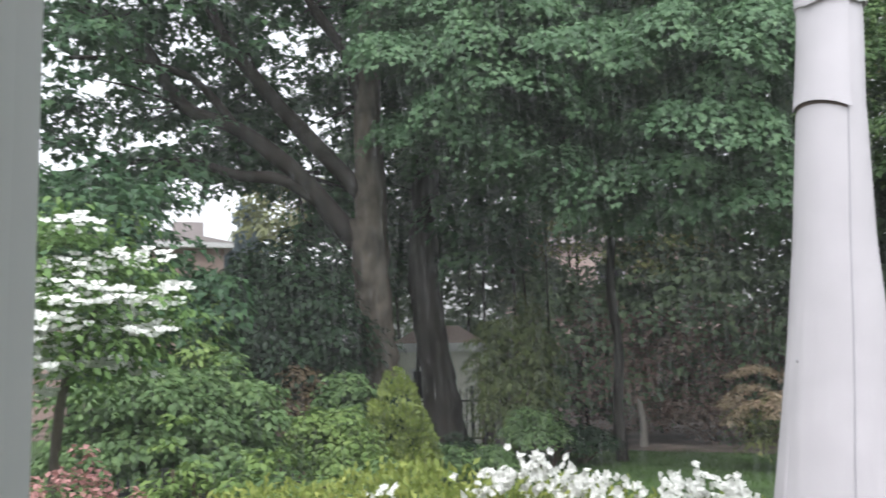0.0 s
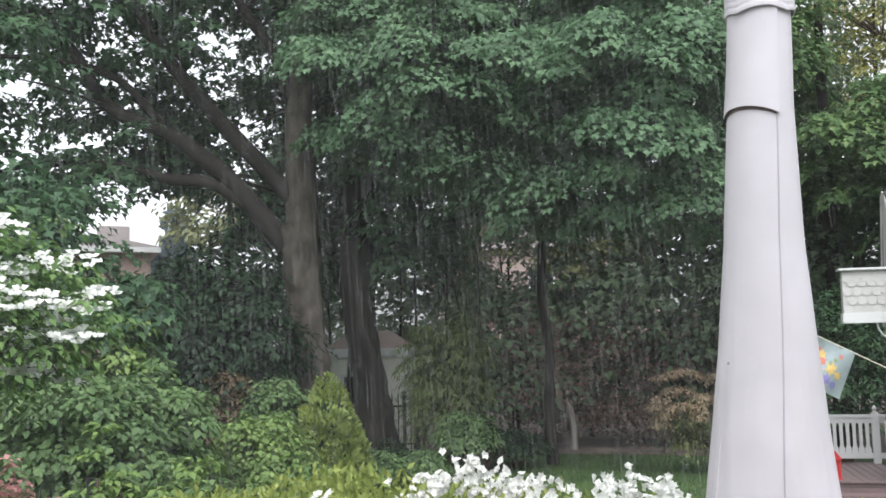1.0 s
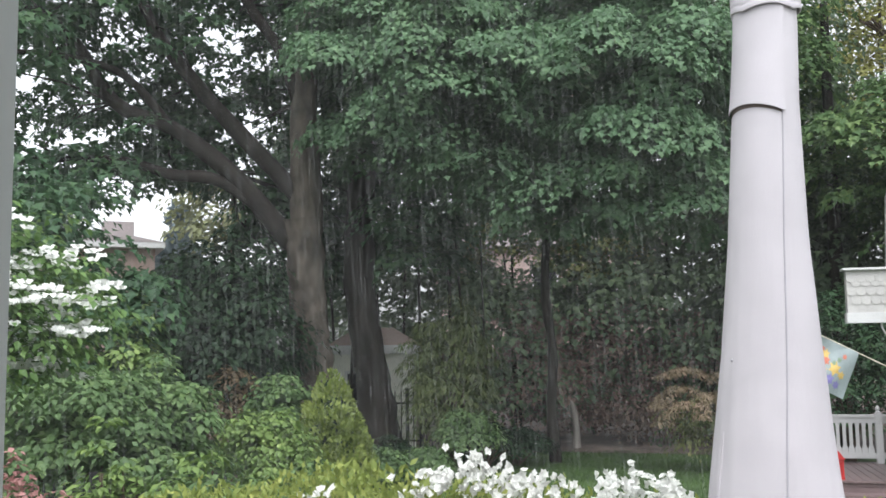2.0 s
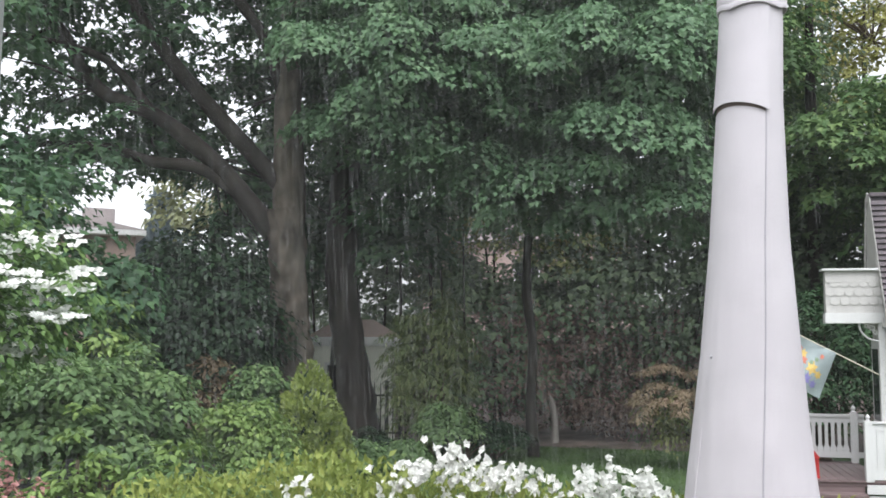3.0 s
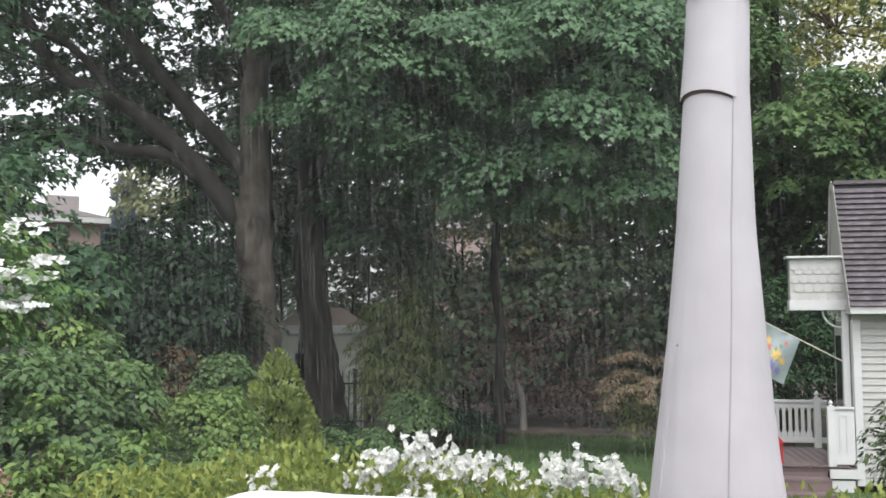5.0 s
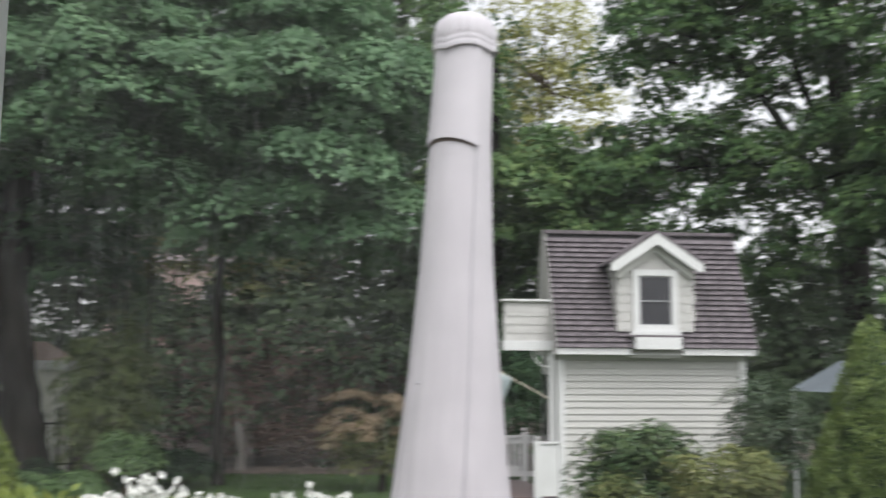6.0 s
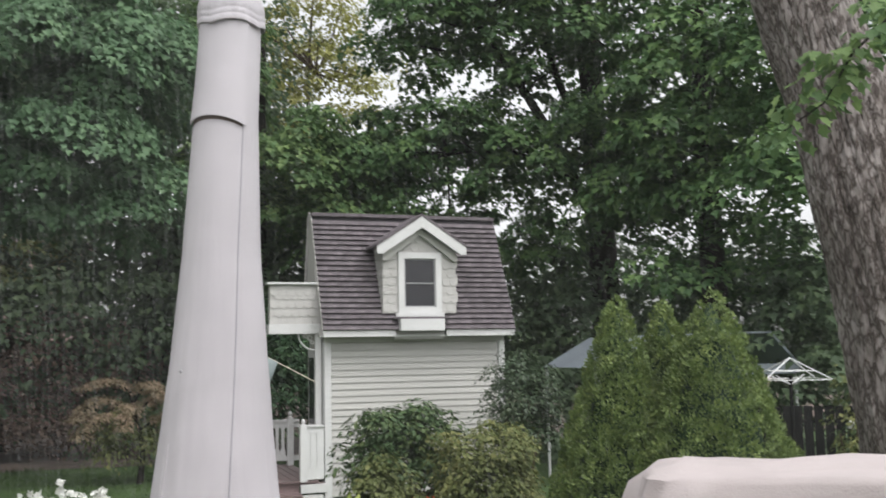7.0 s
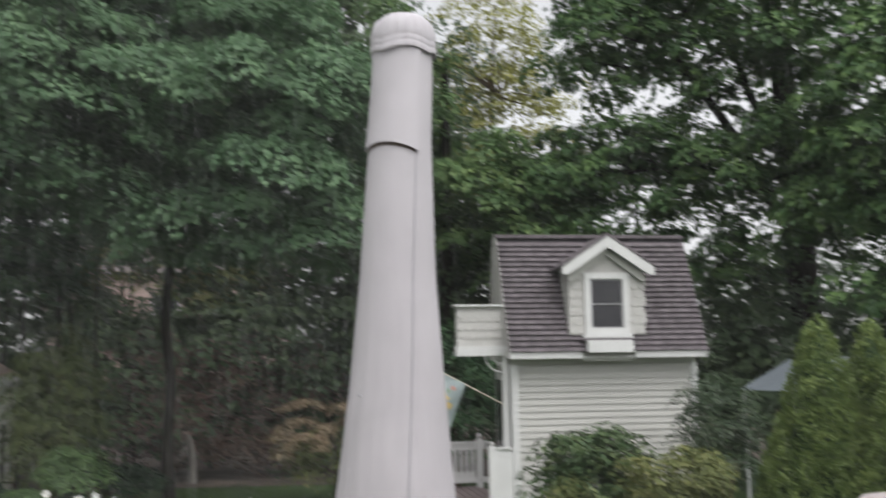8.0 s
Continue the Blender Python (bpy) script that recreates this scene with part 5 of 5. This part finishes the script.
shrub(rng, "lilac_shrub", "tall blue-green leafy shrub by the fence", "shrub", polar(-29.6, 13.0), (0.6, 0.6), 2.1, 0.10, M_SHRUB, 105, 52, 0.25, aspect=0.75)
shrub(rng, "green_shrub", "bright green rounded shrub", "shrub", polar(-23.6, 14.0), (0.6, 0.55), 1.4, 0.085, M_LIME, 110, 50, 0.22, aspect=0.75)
shrub(rng, "green_shrub", "blue-green shrub beside the gold conifer", "shrub", polar(-22.9, 18.2), (0.5, 0.5), 1.85, 0.105, M_SHRUB, 90, 46, 0.24, aspect=0.75)
for az, d, r, h in ((-34.5, 7.6, 0.75, 1.18), (-30.0, 7.2, 0.8, 1.25), (-25.5, 7.2, 0.75, 1.38), (-38.0, 8.0, 0.7, 1.25), (-21.5, 7.6, 0.6, 1.25)):
    shrub(rng, "spirea_shrub", "loose light-green spirea shrub", "shrub", polar(az, d), (r, r * 0.8), h, 0.08, M_LIME if az < -28 else M_SHRUB, 120, 34, 0.17, "spireas along the fence", aspect=0.5)
for az, h in ((-32.4, 1.75), (-31.0, 1.72), (-28.2, 1.62), (-27.2, 1.68)):
    shrub(rng, "young_shrub", "upright young lime-green shoots", "shrub", polar(az, 7.4), (0.13, 0.13), h, 0.07, M_LIME, 16, 30, 0.10, "young shoots")
shrub(rng, "lime_shrub", "tall loose lime-green shrub before the yew", "shrub", polar(-30.8, 14.6), (0.42, 0.4), 2.95, 0.10, M_LIME, 50, 46, 0.2)
pinkb = shrub(rng, "pink_azalea", "low azalea with dull pink blossoms", "shrub", polar(-38.0, 6.2), (0.5, 0.4), 1.55, 0.05, M_SHRUB, 50, 30, 0.14)
cs = in_ball(rng, 260, (0, 0, 0.95), (0.52, 0.42, 0.72), 0.9, 0.1)
tagged(part("blossoms", leaf_mesh("blossoms", *domes(rng, cs, np.full(len(cs), 0.03), 4, 0.3, 0.2), np.full(len(cs) * 4, 0.045), np.full(len(cs) * 4, 0.04)), M_PINK, pinkb, "dull pink blossoms"), kind="stuff")
cone_bush(rng, "gold_conifer", "small golden-green pointed conifer", "conifer", polar(-20.0, 17.0), 2.0, 0.84, 0.085, M_GOLD, 12000, 0.6, tuft=0.05)
shrub(rng, "round_shrub", "small dark clipped round shrub", "shrub", polar(-16.3, 19.0), (0.36, 0.36), 0.65, 0.07, M_YEW, 60, 34, 0.12)
cyp = shrub(rng, "cypress", "feathery dull-green cypress at the edge of the woods", "conifer", polar(-13.1, 20.8), (0.95, 0.9), 3.15, 0.13, M_CYPRESS, 190, 70, 0.3, flat=0.3, droop=1.2, aspect=0.22, low=-0.9)
shrub(rng, "fern_shrub", "feathery green undergrowth under the cypress", "shrub", polar(-12.0, 19.4), (0.6, 0.6), 1.15, 0.08, M_SHRUB, 70, 60, 0.2)
for az, d, r, h in ((-11.2, 19.8, 0.7, 0.85), (-9.3, 20.5, 0.7, 0.7), (-14.6, 18.5, 0.4, 0.45), (-17.8, 17.5, 0.6, 0.6)):
    shrub(rng, "low_shrub", "low ragged green undergrowth", "shrub", polar(az, d), (r, r * 0.8), h, 0.09, M_YEW if az > -12 else M_SHRUB, 55, 40, 0.2, "undergrowth along the lawn")

# azalea hedge beyond the terrace
hedge = tree("azalea_hedge", "yellow-green azalea hedge with clusters of white flowers", "hedge")
n = 30000
hx = rng.uniform(-2.3, 3.0, n)
top = 1.655 + 0.125 * np.exp(-((hx + 1.15) / 0.75) ** 2) + 0.05 * np.sin(hx * 5) * np.cos(hx * 2.3) - 0.06 * np.clip(hx - 0.4, 0, 3)
hz = top * (0.2 + 0.8 * rng.random(n) ** 0.45) + rng.normal(0, 0.02, n)
hb = np.stack([hx, 4.12 + rng.uniform(-0.35, 0.30, n), hz], 1)
ha = np.array([[0, 0, 0.8]]) + rng.normal(0, 0.6, (n, 3))
ln = rng.uniform(0.028, 0.055, n)
tagged(part("leaves", leaf_mesh("leaves", hb, ha, rng.normal(size=(n, 3)) + np.array([[0, -0.6, 0.3]]), ln, ln * 0.50), M_AZALEA, hedge), kind="stuff")
bm = bmesh.new()
for i in range(60):
    x, y = rng.uniform(-2.2, 2.9), 4.12 + rng.uniform(-0.2, 0.2)
    tube(bm, [(x, y, 0), (x + rng.normal(0, 0.08), y, 0.8), (x + rng.normal(0, 0.15), y + rng.normal(0, 0.1), 1.5)], [0.012, 0.009, 0.004], 5, cap=False)
tagged(part("stemwork", bm, M_TWIG, hedge), kind="stuff")
fc = []
for az, zt, k in ((-14.6, 1.79, 3), (-13.4, 1.83, 4), (-12.2, 1.84, 5), (-11.2, 1.82, 5), (-10.0, 1.80, 5), (-8.9, 1.80, 4), (-8.2, 1.78, 3), (-5.4, 1.74, 3), (-4.3, 1.77, 4), (-3.3, 1.76, 4), (-2.1, 1.77, 4), (-1.1, 1.75, 4), (-0.2, 1.74, 2), (-15.5, 1.72, 2), (-20.5, 1.72, 1), (-12.8, 1.72, 4), (-9.4, 1.70, 4)):
    for i in range(k + 2):
        p = polar(az + rng.normal(0, 0.55), 4.02 + rng.normal(0, 0.10), zt + rng.normal(-0.04, 0.022))
        fc.append(p)
pb, pa, pn, pl = [], [], [], []
for c in fc:
    for j in range(5):
        p = c + Vector(rng.normal(0, 0.024, 3)) + Vector((0, 0, abs(rng.normal(0, 0.022))))
        face = Vector((rng.normal(0, 0.7), -0.6, 0.6 + rng.normal(0, 0.5))).normalized()
        s1 = face.orthogonal().normalized()
        s2 = face.cross(s1)
        turn = rng.uniform(0, 6)
        for k in range(6):
            a = math.tau * k / 6 + turn + rng.normal(0, 0.15)
            pb.append(p)
            pa.append(s1 * math.cos(a) + s2 * math.sin(a) + face * rng.uniform(0.4, 1.1))
            pn.append(face + Vector(rng.normal(0, 0.3, 3)))
            pl.append(rng.uniform(0.017, 0.029))
pl = np.array(pl)
tagged(part("blossoms", leaf_mesh("blossoms", np.array(pb), np.array(pa), np.array(pn), pl, pl * 0.95, 0.25), M_PETAL, hedge, "white funnel-shaped azalea flowers"), kind="stuff")

jm = tree("japanese_maple", "low japanese maple with pinkish-cream feathery leaves", "tree", polar(1.6, 19.5))
limb("trunk", [(0.1, 0, -0.1), (0.15, 0, 0.7), (0.0, 0, 1.3), (-0.1, 0, 1.7)], [0.07, 0.05, 0.03, 0.02], M_BARK_DARK, jm, 8)
fingers = [((0.0, 0, 1.65), (-0.45, -0.1, 1.92), (-0.85, -0.2, 1.78)), ((0.0, 0, 1.3), (-0.6, -0.2, 1.58), (-1.02, -0.3, 1.22)), ((0.05, 0, 1.1), (-0.5, -0.4, 1.30), (-0.95, -0.5, 0.92)), ((0.05, 0, 1.3), (0.4, -0.3, 1.62), (0.85, -0.4, 1.35)), ((0.0, 0, 1.5), (0.2, -0.4, 1.85), (0.5, -0.6, 1.6)), ((0.1, 0, 1.0), (0.6, -0.2, 1.25), (1.05, -0.3, 0.85)), ((0.0, 0, 1.2), (-0.1, -0.5, 1.45), (-0.2, -0.8, 1.05))]
tips = []
for line in fingers:
    limb("limb", line, [0.022, 0.014, 0.005], M_BARK_DARK, jm, 6, 5, 0.05)
    tips += [tuple(q) for q in smooth_line(line, [0, 0, 0], 6)[0][3:]]
tips = np.array(tips)
b, a, nn = domes(rng, tips, np.full(len(tips), 0.18), 70, 0.25, 1.1, 0.3)
ln = rng.uniform(0.05, 0.09, len(b))
tagged(part("leaves", leaf_mesh("leaves", b, a, nn, ln, ln * 0.4), M_JMAPLE, jm, "pinkish-cream feathery leaves"), kind="stuff")
crown("inner_leaves", rng, [((0.05, 0.1, 0.85), (0.95, 0.6, 0.62), 74)], 0.08, M_OLIVE, jm, 40, 0.24, 0.3, 0.8, aspect=0.4, label="greener inner leaves")

for i, (x, y, h, r) in enumerate(((4.55, 8.36, 2.84, 0.80), (5.12, 8.48, 2.80, 0.72), (5.20, 7.78, 2.88, 1.0))):
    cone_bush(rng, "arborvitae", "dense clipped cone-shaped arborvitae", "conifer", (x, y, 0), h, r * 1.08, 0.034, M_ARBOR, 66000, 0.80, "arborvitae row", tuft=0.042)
rh = shrub(rng, "rhododendron", "broad-leaved dark rhododendron before the garden house", "shrub", (3.44, 11.7, 0), (0.68, 0.6), 1.62, 0.085, M_RHODO, 200, 46, 0.17, flat=0.6, droop=0.15, aspect=0.5)
shrub(rng, "rhododendron", "low olive-green shrub beside the steps", "shrub", (3.02, 11.1, 0), (0.36, 0.36), 1.1, 0.07, M_OLIVE, 80, 40, 0.15, flat=0.5, droop=0.2, aspect=0.5)
shrub(rng, "yellow_shrub", "loose yellow-green shrub beside the garden house", "shrub", (4.05, 10.5, 0), (0.66, 0.55), 1.42, 0.055, M_OLIVE, 170, 60, 0.15)
shrub(rng, "grey_shrub", "loose grey-green shrub beside the furrowed trunk", "shrub", (5.90, 6.76, 0), (0.17, 0.17), 2.4, 0.05, M_OLIVE, 34, 30, 0.12)
shrub(rng, "holly_shrub", "dark holly against the garden house corner", "shrub", (6.05, 14.0, 0), (0.55, 0.5), 2.3, 0.055, M_HOLLY, 150, 60, 0.2)
rf = shrub(rng, "red_flower_plant", "low plant with bright red flowers", "plant", (3.05, 9.7, 0), (0.2, 0.2), 0.85, 0.06, M_SHRUB, 30, 24, 0.1)
cs = in_ball(rng, 30, (0, -0.05, 0.75), (0.2, 0.16, 0.12), 0.7)
tagged(part("blossoms", leaf_mesh("blossoms", *domes(rng, cs, np.full(len(cs), 0.03), 5, 0.3, 0.2), np.full(len(cs) * 5, 0.05), np.full(len(cs) * 5, 0.04)), M_RED, rf, "bright red petals"), kind="stuff")

# ---------------------------------------------------------------- fences, far buildings, small things
def fence(name, label, a, b, height, gap, picket, material, group, rails=(0.25, 0.85)):
    """A straight fence from a to b: each picket and rail an object of its own."""
    a, b = Vector(a), Vector(b)
    run = b - a
    t = thing(name, label, "fence", a)
    t.rotation_euler = (0, 0, math.atan2(run.y, run.x))
    n = int(run.length / gap)
    for k in range(n + 1):
        o = new("picket", picket)
        o.parent, o.location = t, (k * gap, 0, 0)
    for r in rails:
        part("rail", boxed(-0.02, 0.012, height * r - 0.02, run.length + 0.02, 0.04, height * r + 0.02, 0.003), material, t)
    for k in range(0, n + 1, 16):
        part("post", boxed(k * gap - 0.04, 0.0, 0, k * gap + 0.04, 0.08, height + 0.12, 0.006), material, t)
    return t


bm = prism([(-0.012, 0), (0.012, 0), (0.012, 1.42), (0.0, 1.52), (-0.012, 1.42)], -0.012, 0.012)
iron = mesh_of(bm, "picket")
iron.materials.append(M_BLACK)
fence("iron_fence", "black iron picket fence behind the trees", polar(-27, 22.6), polar(-13.8, 22.6), 1.4, 0.14, iron, M_BLACK, "")
bm = prism([(-0.014, 0), (0.014, 0), (0.014, 1.14), (0.0, 1.22), (-0.014, 1.14)], -0.01, 0.01)
low_iron = mesh_of(bm, "picket")
low_iron.materials.append(M_BLACK)
fence("low_fence", "low black picket fence among the shrubs", polar(-41, 9.5), polar(-25.5, 9.8), 1.15, 0.085, low_iron, M_BLACK, "", (0.3, 0.92))
bm = boxed(-0.055, -0.01, 0.02, 0.055, 0.01, 1.55, 0.004)
slat = mesh_of(bm, "picket")
slat.materials.append(M_DARKWOOD)
fence("board_fence", "dark weathered board fence beyond the arborvitae", polar(34.0, 13.8), polar(48.0, 13.8), 1.5, 0.128, slat, M_DARKWOOD, "", (0.2, 0.9))

dryer = thing("clothes_dryer", "white folding rotary clothes dryer on a dark pole", "clothes dryer", (7.05, 9.05, 0))
bm = bmesh.new()
tube(bm, [(0, 0, 0), (0, 0, 2.0)], [0.022, 0.02], 10)
part("pole", bm, M_DARKWOOD, dryer, "dark pole", smooth=True)
tips = [Vector((0.50 * math.cos(a), 0.50 * math.sin(a), 1.96)) for a in (0.35, 1.92, 3.49, 5.06)]
for p in tips:
    bm = bmesh.new()
    tube(bm, [(0, 0, 2.19), p], [0.008, 0.007], 8)
    part("arm", bm, M_GALV, dryer, smooth=True)
    bm = bmesh.new()
    tube(bm, [(0, 0, 1.90), p * 0.55 + Vector((0, 0, 0.93))], [0.007, 0.006], 8)
    part("strut", bm, M_GALV, dryer, smooth=True)
for f in (1.0, 0.6):
    for i in range(4):
        bm = bmesh.new()
        top = Vector((0, 0, 2.19))
        tube(bm, [top.lerp(tips[i], f), top.lerp(tips[(i + 1) % 4], f)], [0.0045, 0.0045], 6)
        part("line", bm, M_GALV, dryer)

stand = thing("garden_table", "white round garden table beside the dark fence", "table", polar(41.9, 12.0))
bm = bmesh.new()
tube(bm, [(0, 0, 1.38), (0, 0, 1.40), (0, 0, 1.47), (0, 0, 1.49)], [0.20, 0.26, 0.25, 0.12], 24)
part("tabletop", bm, M_WHITE, stand, smooth=True)
bm = bmesh.new()
tube(bm, [(-0.08, 0, 0), (-0.08, 0, 1.4)], [0.04, 0.035], 10)
part("leg", bm, M_POLE, stand, smooth=True)
shrub(rng, "holly_shrub", "loose dark green shrub beside the furrowed trunk", "shrub", polar(43.2, 11.0), (0.45, 0.4), 2.1, 0.09, M_RHODO, 50, 30, 0.2, aspect=0.45)

tent = thing("canopy_tent", "blue-grey cloth garden canopy behind the arborvitae", "canopy", polar(31.0, 18.5))
part("roof", prism([(-1.75, 2.02), (-0.75, 2.56), (1.6, 2.60), (2.2, 2.0), (2.14, 2.0), (1.56, 2.57), (-0.73, 2.53), (-1.70, 2.02)], -1.2, 1.2), M_TARP, tent)
part("valance", boxed(-1.7, -1.22, 1.85, 2.15, -1.2, 2.03, 0.003), M_TARP, tent)
for x in (-1.68, 2.1):
    for y in (-1.15, 1.15):
        part("leg", boxed(x - 0.02, y - 0.02, 0, x + 0.02, y + 0.02, 2.02), M_GALV, tent)

# neighbours seen between the leaves
far_house = thing("brick_house", "distant brick house with a grey roof and chimney", "house", polar(-36.5, 36.0))
far_house.rotation_euler = (0, 0, radians(36))
part("wall", boxed(-5.0, -2, 0, 4.0, 4, 5.9), M_BRICK, far_house, "red-brown brick wall")
part("eave_board", boxed(-5.3, -2.3, 5.9, 4.3, 4.3, 6.1, 0.02), M_WHITE, far_house)
part("roof", prism([(-5.3, 6.1), (4.3, 6.1), (3.0, 6.35), (-4.0, 6.35)], -2.3, 4.3), M_FARROOF, far_house)
part("chimney", boxed(2.35, -1.6, 6.1, 3.35, -0.7, 6.85, 0.02), M_FARROOF, far_house, "grey roof box")
for x in (-3.5, -1.2, 1.2):
    w = part("window", boxed(x, -2.04, 3.4, x + 1.0, -2.0, 4.9), M_WHITE, far_house)
    part("pane", boxed(x + 0.08, -2.05, 3.48, x + 0.92, -2.041, 4.82), M_GLASS, w)
garage = thing("white_outbuilding", "low cream outbuilding with a white eave behind the trunks", "outbuilding", polar(-17.1, 24.6))
garage.rotation_euler = (0, 0, radians(18))
part("wall", boxed(-1.2, 0, 0, 0.85, 2.2, 2.3), M_CREAM, garage)
part("eave_board", boxed(-1.35, -0.2, 2.3, 1.0, 2.4, 2.52, 0.02), M_WHITE, garage)
part("roof", prism([(-1.35, 2.52), (1.0, 2.52), (0.3, 2.95), (-0.6, 2.95)], -0.15, 2.4), M_FARWALL, garage)
w = part("window", boxed(-0.9, -0.04, 1.1, -0.2, 0.0, 1.9), M_WHITE, garage)
part("pane", boxed(-0.83, -0.05, 1.17, -0.27, -0.041, 1.83), M_GLASS, w)
pinkhouse = thing("pink_house", "distant pinkish house glimpsed through the woods", "house", polar(-7.5, 44.0))
part("wall", boxed(-5, 0, 0, 5, 5, 7.0), M_FARWALL, pinkhouse)
part("roof", prism([(-5.4, 7.0), (5.4, 7.0), (3.5, 8.6), (-3.5, 8.6)], -0.4, 5.4), M_FARROOF, pinkhouse)
for x in (-3.2, -0.6, 2.0):
    w = part("window", boxed(x, -0.05, 4.4, x + 1.2, 0.0, 6.0), M_WHITE, pinkhouse)
    part("pane", boxed(x + 0.1, -0.06, 4.5, x + 1.1, -0.051, 5.9), M_GLASS, w)
cone_bush(rng, "blue_spruce", "distant blue-grey spruce beyond the houses", "conifer", polar(-28.6, 42.0), 9.0, 2.0, 0.4, M_SPRUCE, 3500, 0.9, tuft=0.2)
far_tree = tree("pale_tree", "distant tree in pale yellow-green young leaf")
limb("trunk", [polar(-25.5, 34, 0.4), polar(-25.5, 34, 8)], [0.2, 0.1], M_BARK, far_tree, 8)
crown("crown", rng, [(polar(-26.0, 34, 7.2), (1.9, 1.4, 1.4), 60)], 0.2, M_PALEFAR, far_tree, 36, 0.5)

# ---------------------------------------------------------------- falling rain
n = 95000
az, d = np.radians(rng.uniform(-42, 50, n)), 4.5 + 17 * rng.random(n) ** 0.7
p = np.stack([d * np.sin(az), d * np.cos(az), 2.3 + d * rng.uniform(-0.16, 0.44, n)], 1)
p = p[(p[:, 2] > 0.1) & ((az < 0.12) | (rng.random(n) < 0.28))]
m = len(p)
ln, wd = rng.uniform(0.12, 0.42, m)[:, None], (0.00045 + 0.0005 * rng.random(m) ** 4)[:, None]
fall = unit(np.array([[0.05, 0.0, -1.0]]) + rng.normal(0, 0.02, (m, 3)))
V = np.empty((m, 4, 3), np.float32)
V[:, 0] = p
for k in range(3):
    a = math.tau * k / 3
    V[:, 1 + k] = p + fall * ln + np.array([[math.cos(a), math.sin(a), 0]]) * wd
tris = np.array([(0, 1, 2), (0, 2, 3), (0, 3, 1), (3, 2, 1)])
me = bpy.data.meshes.new("rain")
me.from_pydata(V.reshape(-1, 3).tolist(), [], (np.arange(m)[:, None, None] * 4 + tris[None]).reshape(-1, 3).tolist())
rain = tagged(part("rain", me, M_RAIN, None, "fine drops of falling rain"), category="rain", kind="stuff")
